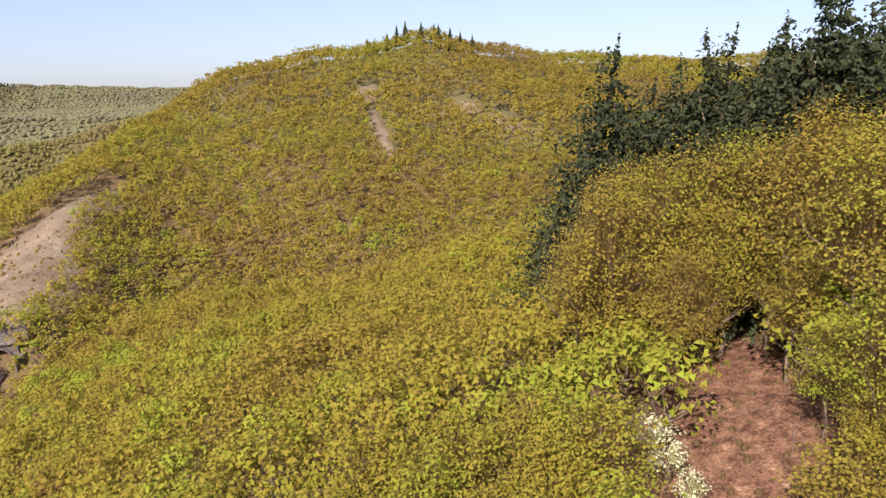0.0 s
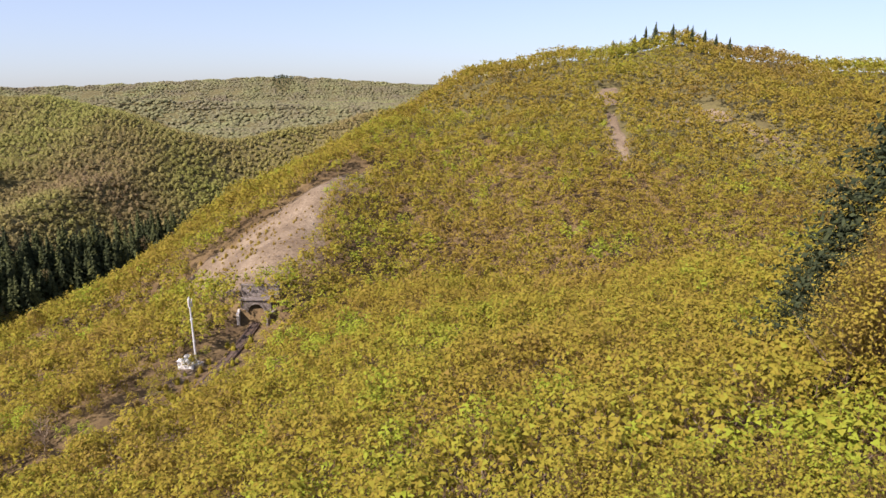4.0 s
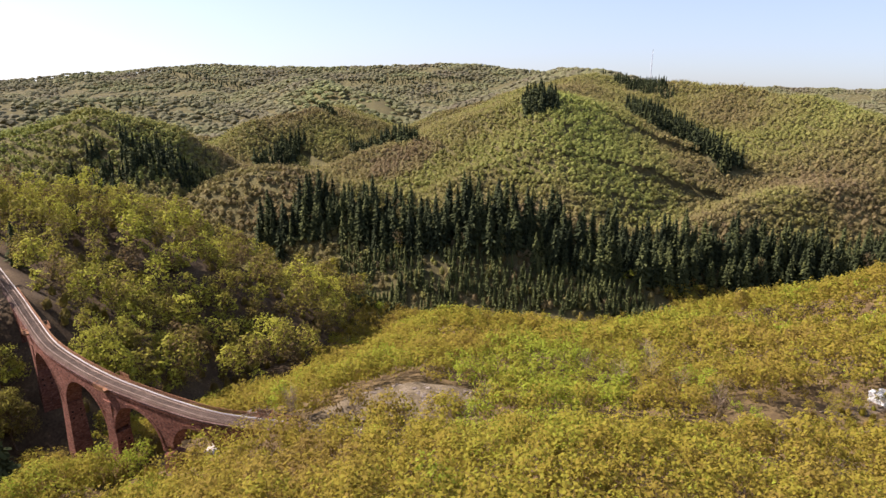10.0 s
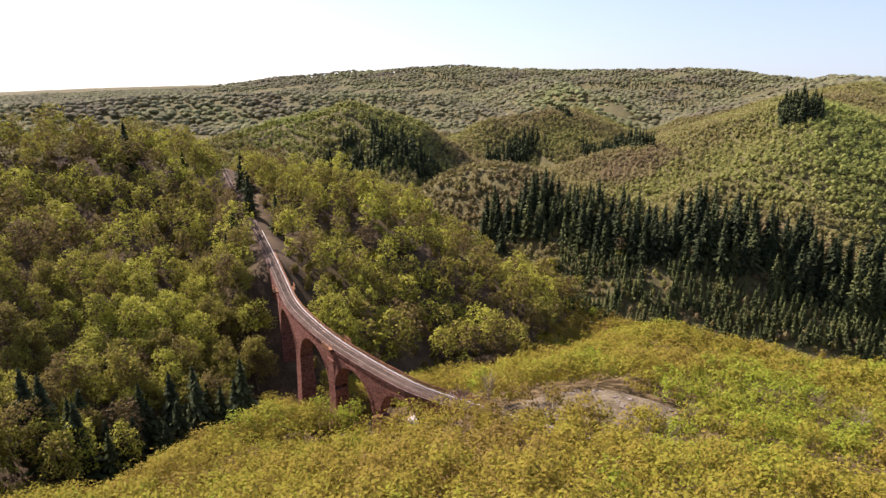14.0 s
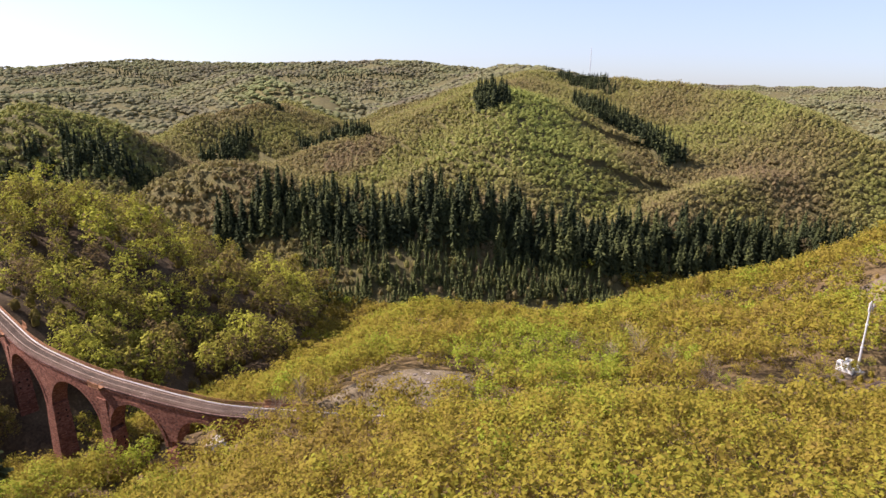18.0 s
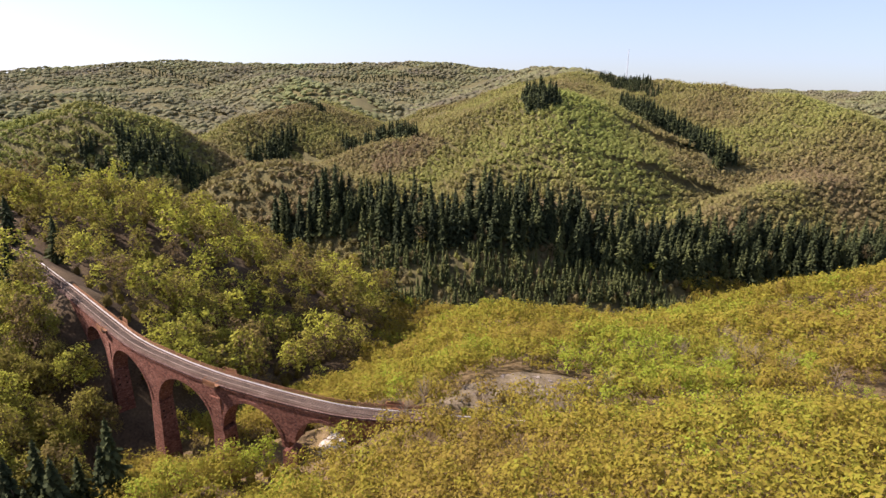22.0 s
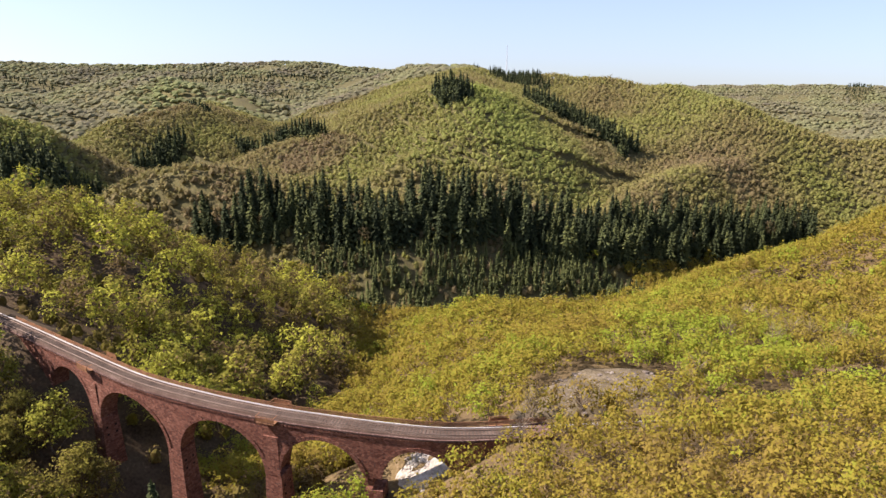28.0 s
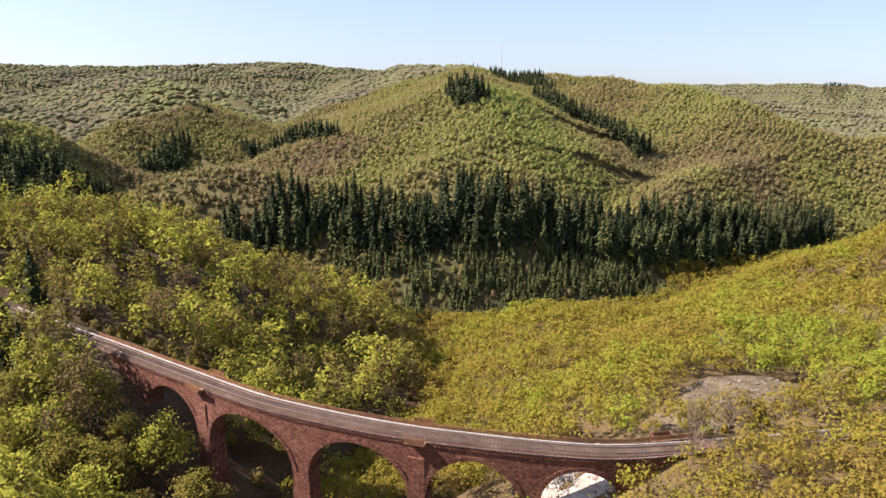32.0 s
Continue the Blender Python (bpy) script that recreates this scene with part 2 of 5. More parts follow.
CAMERA_HILL = [(260, 90, 150), (120, 75, 126), (45, 66, 106), (20, 52, 96)]
CAMERA_FLANK = [(20, 52, 96), (-15, 5, 83), (-25, -40, 72), (-20, -78, 66)]
TUNNEL_HILL = [(330, 600, 100), (120, 570, 92), (7, 520, 95), (-85, 472, 110), (-149, 424, 101)]
TUNNEL_WEST = [(-149, 424, 101), (-179, 357, 86), (-190, 285, 69), (-180, 222, 58)]
TUNNEL_SPUR = [(-180, 222, 58), (-192, 190, 40), (-212, 160, 16), (-238, 112, -5), (-238, 60, -5)]
TUNNEL_NOSE = [(-182, 228, 60), (-165, 202, 60), (-151, 170, 55), (-139, 143, 49)]
GULLY = [(-152, -93, 15), (-131, -62, 26), (-124, -44, 33), (-112, -48, 31), (-100, -62, 32)]
SHOULDER = [(-111, -6, 43), (-107, 40, 42), (-112, 72, 41), (-125, 110, 41)]
KNOLL = [(-195, -14, 23), (-215, 8, 18), (-221, 39, 9)]
HILL_SOUTH = [(60, -420, 116), (-90, -330, 90), (-190, -258, 72), (-240, -213, 68), (-262, -190, 56)]
HILL_SOUTH_FOOT = [(-190, -258, 76), (-135, -170, 50)]
HILL_WEST = [(-311, -204, 40), (-248, -160, 52), (-260, -133, 53), (-272, -106, 50), (-276, -78, 38), (-278, -52, 28), (-293, -22, 12)]
FIR_SPUR = [(-396, -148, 20), (-390, -121, 34), (-380, -88, 49), (-372, -62, 51), (-362, -30, 42), (-347, 30, 30), (-330, 106, 23), (-358, 194, 14), (-372, 274, 8)]
MAIN_HILL = [(-365, 96, 16), (-425, 92, 50), (-500, 98, 75), (-680, 175, 76), (-860, 250, 72), (-1150, 260, 64)]
NORTH_HILL = [(-740, 170, 76), (-662, 268, 70), (-612, 310, 68), (-556, 338, 64), (-505, 352, 56), (-455, 372, 42), (-394, 410, 20), (-350, 440, 0)]
WEST_SPUR = [(-1150, -190, 58), (-900, -100, 56), (-850, -42, 46), (-800, 0, 32), (-740, 20, 18)]
WEST_KNOLL = [(-760, -60, 44), (-645, -95, 50), (-605, -137, 43), (-565, -150, 29)]
SOUTH_WEST = [(-366, -368, 56), (-456, -272, 64), (-483, -221, 67), (-504, -169, 52), (-511, -130, 24)]
PLATEAU_SOUTH = [(-504, -686, 48), (-695, -575, 50), (-790, -438, 48), (-900, -299, 40)]
PLATEAU_WEST = [(-1300, -760, 42), (-1440, -438, 64), (-1493, -178, 54), (-1500, 120, 60), (-1400, 500, 20)]
PLATEAU_NORTH = [(-2000, 900, -30), (-1815, 1250, -28), (-1460, 1650, -12), (-1036, 1944, -46), (-300, 2200, -60)]
NORTH_FAR = [(-1063, 762, 9), (-799, 994, -13), (-596, 1187, -25)]
STREAM = [(-355, 376, -25), (-326, 226, -19), (-275, 77, -12), (-296, -13, -8), (-340, -99, 1), (-411, -209, 11), (-458, -372, 21)]
RAVINE = [(-282, -16, -11), (-240, -20, -2), (-203, -42, 7), (-152, -93, 15), (-90, -98, 26), (-35, -150, 44), (30, -230, 70)]
HOLLOW = [(-118, 96, 40), (-60, 150, 52), (10, 215, 72), (90, 290, 92)]

# the railway: a curve over the viaduct, then a shelf along the hill to the tunnel
RAIL_LINE = [(-310, -216, 51), (-273, -186, 50), (-235, -153, 49), (-211, -133, 48), (-187, -113.8, 48), (-170, -100.6, 48), (-153.8, -87.6, 48), (-142.9, -76, 48),
             (-134.8, -65.8, 48), (-129.6, -58, 48), (-123.6, -48, 47.9), (-118.7, -38, 47.8), (-115.6, -25, 47.4), (-113, -8, 46.4), (-109.6, 20, 44.8), (-108.5, 45, 43.4),
             (-111.5, 71, 42.2), (-117, 94, 41.4), (-126, 116, 40.8), (-137, 137, 40.2), (-150, 160, 39.6)]


def spline(points, step):
    """A smooth line through the points, sampled evenly."""
    p = [Vector(q) for q in points]
    p = [p[0] * 2 - p[1]] + p + [p[-1] * 2 - p[-2]]
    fine = []
    for a, b, c, d in zip(p, p[1:], p[2:], p[3:]):
        for k in range(20):
            t = k / 20
            fine.append(0.5 * (2 * b + (c - a) * t + (2 * a - 5 * b + 4 * c - d) * t * t + (3 * b - a - 3 * c + d) * t ** 3))
    fine.append(p[-2])
    f = np.array([tuple(v) for v in fine])
    s = np.r_[0, np.cumsum(np.linalg.norm(np.diff(f, axis=0), axis=1))]
    q = np.arange(0, s[-1], step)
    return np.stack([np.interp(q, s, f[:, c]) for c in range(3)], 1)


TRACK = spline(RAIL_LINE, 0.6)                     # rail height along the line
TANGENT = np.gradient(TRACK, axis=0)
TANGENT[:, 2] = 0
TANGENT /= np.linalg.norm(TANGENT, axis=1)[:, None]
SIDE = np.stack([TANGENT[:, 1], -TANGENT[:, 0], 0 * TANGENT[:, 0]], 1)     # towards the east side of the line


def track_index(x, y):
    return int(np.argmin(np.hypot(TRACK[:, 0] - x, TRACK[:, 1] - y)))


VIA_A, VIA_B, PORTAL = track_index(-187, -113.8), track_index(-115.9, -26.5), track_index(-134, 131)


def wobble(x, y):
    return 2.2 * np.sin(x / 31 + 1.3) * np.sin(y / 27) + 1.3 * np.sin(x / 13 + y / 17) + 0.8 * np.sin(x / 7.1 - y / 9.3 + 2)


def land(x, y):
    """Height of the bare ground."""
    x, y = np.asarray(x, float), np.asarray(y, float)
    d, h = along(STREAM, x, y)
    z = h - 0.05 * np.maximum(d - 700, 0)
    floor_d, floor_h = d, h
    for line, slope, foot, steep, k in (
            (CAMERA_HILL, 0.40, 1e9, 0, 5), (CAMERA_FLANK, 0.37, 1e9, 0, 5), (TUNNEL_HILL, 0.26, 1e9, 0, 6), (TUNNEL_WEST, 0.36, 1e9, 0, 6), (TUNNEL_SPUR, 0.45, 60, 0.6, 6), (TUNNEL_NOSE, 0.62, 1e9, 0, 4),
            (SHOULDER, 0.18, 40, 0.42, 4), (KNOLL, 0.22, 18, 0.62, 6),
            (HILL_SOUTH, 0.42, 1e9, 0, 6), (HILL_SOUTH_FOOT, 0.55, 1e9, 0, 6), (HILL_WEST, 0.55, 1e9, 0, 6), (FIR_SPUR, 0.5, 1e9, 0, 6), (MAIN_HILL, 0.36, 1e9, 0, 10),
            (NORTH_HILL, 0.32, 1e9, 0, 10), (SOUTH_WEST, 0.4, 1e9, 0, 10), (WEST_SPUR, 0.38, 1e9, 0, 8), (WEST_KNOLL, 0.45, 1e9, 0, 8), (PLATEAU_SOUTH, 0.25, 1e9, 0, 12), (PLATEAU_WEST, 0.16, 1e9, 0, 15),
            (PLATEAU_NORTH, 0.14, 1e9, 0, 15), (NORTH_FAR, 0.25, 1e9, 0, 15)):
        z = smooth_max(z, ridge(line, x, y, slope, foot, steep), k)
    for line, bank, k in ((RAVINE, 0.52, 5), (HOLLOW, 0.34, 6), (GULLY, 0.62, 3)):
        d, h = along(line, x, y)
        z = -smooth_max(-z, -(h + bank * np.maximum(d - 3, 0)), k)
    z = -smooth_max(-z, -(floor_h + 1.05 * np.maximum(floor_d - 10, 0)), 5)
    d, h = along(STREAM[:3], x, y)
    z = -smooth_max(-z, -(h + 0.5 * np.maximum(d - 8, 0) + 0.0018 * d * d), 5)
    z = z + wobble(x, y) * np.clip((np.hypot(x, y) - 20) / 60, 0, 1)
    # the railway's cutting and bank, but for the viaduct's stretch and beyond the tunnel's mouth
    for a, b in ((0, VIA_A), (VIA_B, PORTAL)):
        d, h = along([tuple(q) for q in TRACK[a:b + 1:8]], x, y)
        ahead = (x - TRACK[PORTAL, 0]) * TANGENT[PORTAL, 0] + (y - TRACK[PORTAL, 1]) * TANGENT[PORTAL, 1]
        z = np.minimum(z, h - 0.75 + np.where(ahead > 0, 3.0, 0.9) * np.maximum(d - np.where(ahead > 0, 1.5, 4.2), 0))
        z = np.maximum(z, h - 0.75 - 0.75 * np.maximum(d - 3.6, 0))
    return z


def sheet(name, xs, ys, mat, lift=0.0):
    gx, gy = np.meshgrid(xs, ys)
    gz = land(gx, gy) + lift
    co = np.stack([gx, gy, gz], -1).reshape(-1, 3)
    nx, ny = len(xs), len(ys)
    i = (np.arange(ny - 1)[:, None] * nx + np.arange(nx - 1)[None]).ravel()
    return quads(name, co, np.stack([i, i + 1, i + nx + 1, i + nx], 1), mat, smooth=True)


def quads(name, co, faces, mat, tint=None, smooth=False):
    """A mesh object from arrays; faces are rows of three or four corners."""
    n = faces.shape[1]
    me = bpy.data.meshes.new(name)
    me.vertices.add(len(co)), me.loops.add(faces.size), me.polygons.add(len(faces))
    me.vertices.foreach_set("co", np.ascontiguousarray(co, np.float32).ravel())
    me.loops.foreach_set("vertex_index", np.ascontiguousarray(faces, np.int32).ravel())
    me.polygons.foreach_set("loop_start", np.arange(0, faces.size, n, dtype=np.int32))
    if smooth:
        me.polygons.foreach_set("use_smooth", np.ones(len(faces), bool))
    me.update(calc_edges=True)
    if tint is not None:
        at = me.attributes.new("tint", "FLOAT", "POINT")
        at.data.foreach_set("value", np.ascontiguousarray(tint, np.float32))
    me.materials.append(mat)
    return new(name, me)


def steps(near_a, near_b, fine, far_a, far_b):
    out = list(np.arange(near_a, near_b + 1e-6, fine))
    d, v = fine, near_b
    while v < far_b:
        d *= 1.12
        v += min(d, 120)
        out.append(v)
    d, v, low = fine, near_a, []
    while v > far_a:
        d *= 1.12
        v -= min(d, 120)
        low.append(v)
    return np.array(low[::-1] + out)


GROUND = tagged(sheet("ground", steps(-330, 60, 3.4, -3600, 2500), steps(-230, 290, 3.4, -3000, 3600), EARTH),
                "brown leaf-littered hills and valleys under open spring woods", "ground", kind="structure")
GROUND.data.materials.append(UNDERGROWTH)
GROUND.data.materials.append(SHADED_BEECH_FLOOR)
mids = np.empty(len(GROUND.data.polygons) * 3, np.float32)
GROUND.data.polygons.foreach_get("center", mids)
mids = mids.reshape(-1, 3)
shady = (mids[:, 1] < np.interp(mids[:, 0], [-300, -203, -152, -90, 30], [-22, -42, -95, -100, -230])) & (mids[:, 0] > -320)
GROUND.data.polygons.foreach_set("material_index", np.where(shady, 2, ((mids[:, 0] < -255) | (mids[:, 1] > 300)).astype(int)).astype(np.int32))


# ---- woods ----
RNG = np.random.default_rng(7)


def sprays(centres, size, rng, up=0.35, slim=1.0, corners=4, lean=None):
    """Small leaf sprays: uneven four-cornered blades at the given centres. Returns corners as (n, 4, 3)."""
    n = len(centres)
    nrm = rng.normal(size=(n, 3))
    nrm[:, 2] = np.abs(nrm[:, 2]) + up
    if lean is not None:
        nrm = nrm * 0.8 + lean
    nrm /= np.linalg.norm(nrm, axis=1)[:, None]
    a = np.cross(nrm, rng.normal(size=(n, 3)))
    a /= np.linalg.norm(a, axis=1)[:, None]
    b = np.cross(nrm, a)
    s = size * rng.uniform(0.6, 1.4, (n, 1))
    out = []
    for u, v in ((-1, -0.25), (-0.1, -0.9), (1, 0.2), (0.15, 0.85)) if corners == 4 else ((-1, -0.55), (1, -0.35), (0.0, 1.1)):
        out.append(centres + s * (a * (u + rng.uniform(-0.25, 0.25, (n, 1))) + b * slim * (v + rng.uniform(-0.25, 0.25, (n, 1)))) * 0.62)
    return np.stack(out, 1)


def crown_cloud(height, radius, clumps, leaves, size, rng, low=0.35, twigs=0.12, corners=4, dome=0.8):
    """A broadleaf crown of unit tint: clumps of sprays round a dome, with bare twigs between. Corners and tints."""
    pts, off, face = [], [], []
    per = max(2, leaves // clumps)
    mid = height * (low + (1 - low) * 0.42)
    for k in range(clumps):
        th, u = rng.uniform(0, 2 * math.pi), rng.uniform(-0.25, 1)
        rr = radius * rng.uniform(0.55, 1.0) * math.sqrt(max(0.05, 1 - max(u, 0) ** 2))
        c = np.array([rr * math.cos(th), rr * math.sin(th), mid + (height - mid) * u * rng.uniform(0.75, 1.08)])
        spread = radius * rng.uniform(0.22, 0.42)
        own = rng.normal(size=(per, 3)) * (0.62, 0.62, 0.45)
        pts.append(c + own * spread)
        crown_out = pts[-1] - np.array([0, 0, height * (low + (1 - low) * 0.30)])
        face.append(crown_out / np.linalg.norm(crown_out, axis=1)[:, None] + 0.9 * own)
        off.append(rng.normal(0, 0.09) + rng.normal(0, 0.06, per))
    pts, off, face = np.concatenate(pts), np.concatenate(off), np.concatenate(face)
    q = sprays(pts, size, rng, corners=corners, lean=face * dome)
    nt = int(len(pts) * twigs)
    if nt:
        root = np.c_[rng.normal(0, radius * 0.12, (nt, 2)), rng.uniform(height * 0.25, height * 0.6, nt)]
        tip = pts[rng.integers(0, len(pts), nt)]
        start = root + (tip - root) * rng.uniform(0.2, 0.7, (nt, 1))
        wide = np.cross(tip - start, rng.normal(size=(nt, 3)))
        wide *= size * 0.10 / np.linalg.norm(wide, axis=1)[:, None]
        q = np.concatenate([q, np.stack([start - wide, start + wide, tip + wide * 0.3, tip - wide * 0.3][:corners], 1)])
        off = np.concatenate([off, np.full(nt, -3.0)])
    return q, off


def dome_crown(height, radius, leaves, size, rng, low=0.2, sides=6, core=0.84, lean=1.1, brown=0.12, rise=(-0.25, 0.35, 0.85)):
    """A small round-headed crown: an uneven leafy dome under a coat of loose sprays."""
    z0, tall = height * low, height * (1 - low)
    lobe = rng.uniform(0.78, 1.2, sides)
    shade = rng.normal(0, 0.055, sides)

    def at(th, e, f):
        p = (th / (2 * math.pi) * sides) % sides
        k = int(p)
        r = lobe[k] + (lobe[(k + 1) % sides] - lobe[k]) * (p - k)
        return np.array([radius * f * r * math.cos(e) * math.cos(th), radius * f * r * math.cos(e) * math.sin(th), z0 + tall * f * math.sin(e) * (0.88 + 0.12 * r)])
    rings = [[at(2 * math.pi * (k + 0.5 * j) / sides, e, core * rng.uniform(0.88, 1.1)) for k in range(sides)] for j, e in enumerate(rise)]
    top = at(0, 1.57, core)
    tri = []
    for lo, hi in zip(rings, rings[1:]):
        for k in range(sides):
            n = (k + 1) % sides
            tri += [(lo[k], lo[n], hi[k]), (hi[k], lo[n], hi[n])]
    tri += [(rings[-1][k], rings[-1][(k + 1) % sides], top) for k in range(sides)]
    out, off = [np.array(tri)], [np.full(len(tri), -0.02)]
    if leaves:
        th, sin_e = rng.uniform(0, 2 * math.pi, leaves), rng.uniform(-0.2, 1.0, leaves)
        c = np.array([at(a, math.asin(b), f) for a, b, f in zip(th, sin_e, rng.uniform(0.62, 1.14, leaves))])
        d = c - (0, 0, z0)
        d = d / np.linalg.norm(d, axis=1)[:, None]
        out.append(sprays(c, size, rng, corners=3, lean=d * lean * 0.6 + (0, 0, 0.7)))
        t = shade[(th / (2 * math.pi) * sides).astype(int) % sides] + rng.normal(0, 0.04, leaves)
        off.append(np.where(rng.uniform(size=leaves) < brown, -0.4, t))
    return np.concatenate(out), np.concatenate(off)


def bough_crown(height, radius, boughs, bough, leaves, size, rng, low=0.3, lean=0.8):
    """A tall crown of many boughs; each is a loose ball of leaf sprays."""
    mid = height * (low + (1 - low) * 0.3)
    out, off = [], []
    for k in range(boughs):
        th = 2.4 * k + rng.uniform(-0.6, 0.6)
        u = 1 - 1.35 * (k + 0.5) / boughs
        rr = (radius - bough * 0.7) * math.sqrt(max(0.0, 1 - u * u)) * rng.uniform(0.7, 1.1)
        r = bough * rng.uniform(0.7, 1.25)
        c = np.array([rr * math.cos(th), rr * math.sin(th), mid + (height - r - mid) * u * rng.uniform(0.85, 1.05)])
        t = rng.normal(0, 0.08)
        n = leaves // boughs
        d = rng.normal(size=(n, 3))
        d[:, 2] = np.abs(d[:, 2]) * 1.1 - 0.35
        d /= np.linalg.norm(d, axis=1)[:, None]
        out.append(sprays(c + d * r * rng.uniform(0.55, 1.22, (n, 1)), size, rng, corners=3, lean=d * lean * 1.25 + (0, 0, 0.15)))
        off.append(t + rng.normal(0, 0.05, n))
    n = leaves // 7                                  # bare twigs within, at the darkest tint to put shade inside the crown
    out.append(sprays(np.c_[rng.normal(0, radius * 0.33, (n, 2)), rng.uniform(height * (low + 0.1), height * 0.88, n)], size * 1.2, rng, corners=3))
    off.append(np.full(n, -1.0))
    return np.concatenate(out), np.concatenate(off)


def fir_cloud(height, radius, whorls, arms, size, rng, per=3):
    """A fir of drooping arms, wide below and thin at the tip. Corners and tints."""
    out, off = [], []
    for k in range(whorls):
        f = (k + rng.uniform(-0.3, 0.3)) / whorls
        z = height * (0.10 + 0.88 * f)
        reach = radius * (1 - f) ** 0.92 * rng.uniform(0.8, 1.12) + 0.12 * size
        for j in range(arms):
            th = 2 * math.pi * (j + 0.5 * k) / arms + rng.uniform(-0.35, 0.35)
            r = reach * rng.uniform(0.7, 1.15)
            z = height * (0.10 + 0.88 * min(0.99, max(0.0, f + rng.uniform(-0.5, 0.5) / whorls)))
            d = np.array([math.cos(th), math.sin(th), 0])
            w = np.array([-math.sin(th), math.cos(th), 0])
            for m in range(per):
                a, b = r * m / per, r * (m + 1.15) / per
                za, zb = z - 0.32 * a, z - 0.32 * b + rng.uniform(-0.1, 0.1) * size
                wide = size * (0.95 - 0.5 * m / per) * rng.uniform(0.7, 1.2)
                p, q = d * a + (0, 0, za), d * b + (0, 0, zb)
                side = 1 if (j + k) % 2 else -1
                hang = np.array([0, 0, -0.38 * size * rng.uniform(0.7, 1.2)])
                out.append([p - w * side * wide * 0.5 + hang, q - w * side * wide * 0.32 + hang, q + w * side * wide * 0.3, p + w * side * wide * 0.5])
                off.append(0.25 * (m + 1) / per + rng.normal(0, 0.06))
    top = np.array([0, 0, height])
    # inner cone behind the arms, tint lowered for the shade inside the crown
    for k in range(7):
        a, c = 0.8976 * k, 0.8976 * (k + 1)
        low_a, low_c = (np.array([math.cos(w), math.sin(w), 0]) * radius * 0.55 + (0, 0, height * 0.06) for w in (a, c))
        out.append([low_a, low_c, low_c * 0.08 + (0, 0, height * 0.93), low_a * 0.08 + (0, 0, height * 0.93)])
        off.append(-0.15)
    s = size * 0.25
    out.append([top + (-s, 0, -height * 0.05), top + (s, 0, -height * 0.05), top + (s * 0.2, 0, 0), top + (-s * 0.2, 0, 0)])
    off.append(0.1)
    # second closed cone, darker still, its tint again standing for inner shade
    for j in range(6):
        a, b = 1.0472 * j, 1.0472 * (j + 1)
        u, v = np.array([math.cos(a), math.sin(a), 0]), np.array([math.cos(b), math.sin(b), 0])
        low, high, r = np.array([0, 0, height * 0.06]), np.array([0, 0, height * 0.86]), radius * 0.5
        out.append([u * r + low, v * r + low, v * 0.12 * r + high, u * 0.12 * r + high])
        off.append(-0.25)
    return np.array(out), np.array(off)


def feathery_fir(height, radius, whorls, arms, rng):
    """A spruce seen near: uneven arms, each a row of small needle sprays with an upturned tip."""
    pts, off = [], []
    for k in range(whorls):
        f = (k + rng.uniform(-0.4, 0.4)) / whorls
        reach = radius * max(0.02, 1 - f) ** 0.82 + 0.3
        for j in range(arms if f < 0.8 else 6):
            th = 2 * math.pi * (j + 0.5 * k) / arms + rng.uniform(-0.4, 0.4)
            r = reach * rng.uniform(0.7, 1.2)
            z = height * (0.06 + 0.93 * f) + rng.uniform(-0.35, 0.35)
            n = max(2, int(r / 0.36))
            s = np.linspace(0.18, 1.0, n)
            d = np.stack([r * s * math.cos(th), r * s * math.sin(th), z - 0.30 * r * s + 0.16 * r * s ** 3], 1)
            pts.append(d + rng.normal(0, 0.10, (n, 3)))
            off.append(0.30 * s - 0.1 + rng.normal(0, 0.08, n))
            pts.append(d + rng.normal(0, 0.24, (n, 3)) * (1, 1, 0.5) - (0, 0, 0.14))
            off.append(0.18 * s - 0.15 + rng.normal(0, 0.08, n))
    tip = np.stack([rng.normal(0, 0.06, 10), rng.normal(0, 0.06, 10), np.linspace(height * 0.96, height * 1.01, 10)], 1)
    pts.append(tip), off.append(np.full(10, 0.1))
    pts, off = np.concatenate(pts), np.concatenate(off)
    out = pts * (1, 1, 0)
    q = sprays(pts, 0.36, rng, 0.2, 0.65, 4, out / (np.linalg.norm(out, axis=1)[:, None] + 0.1) * 0.4)
    # narrow core at the lowest tint: shade between the arms, put into colour
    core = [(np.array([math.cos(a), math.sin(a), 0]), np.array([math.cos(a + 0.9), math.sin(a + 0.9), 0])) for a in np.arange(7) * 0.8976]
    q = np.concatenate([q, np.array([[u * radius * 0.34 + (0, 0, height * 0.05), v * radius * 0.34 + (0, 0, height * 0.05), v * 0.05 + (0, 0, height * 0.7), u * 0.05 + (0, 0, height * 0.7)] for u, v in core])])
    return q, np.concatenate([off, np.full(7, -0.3)])


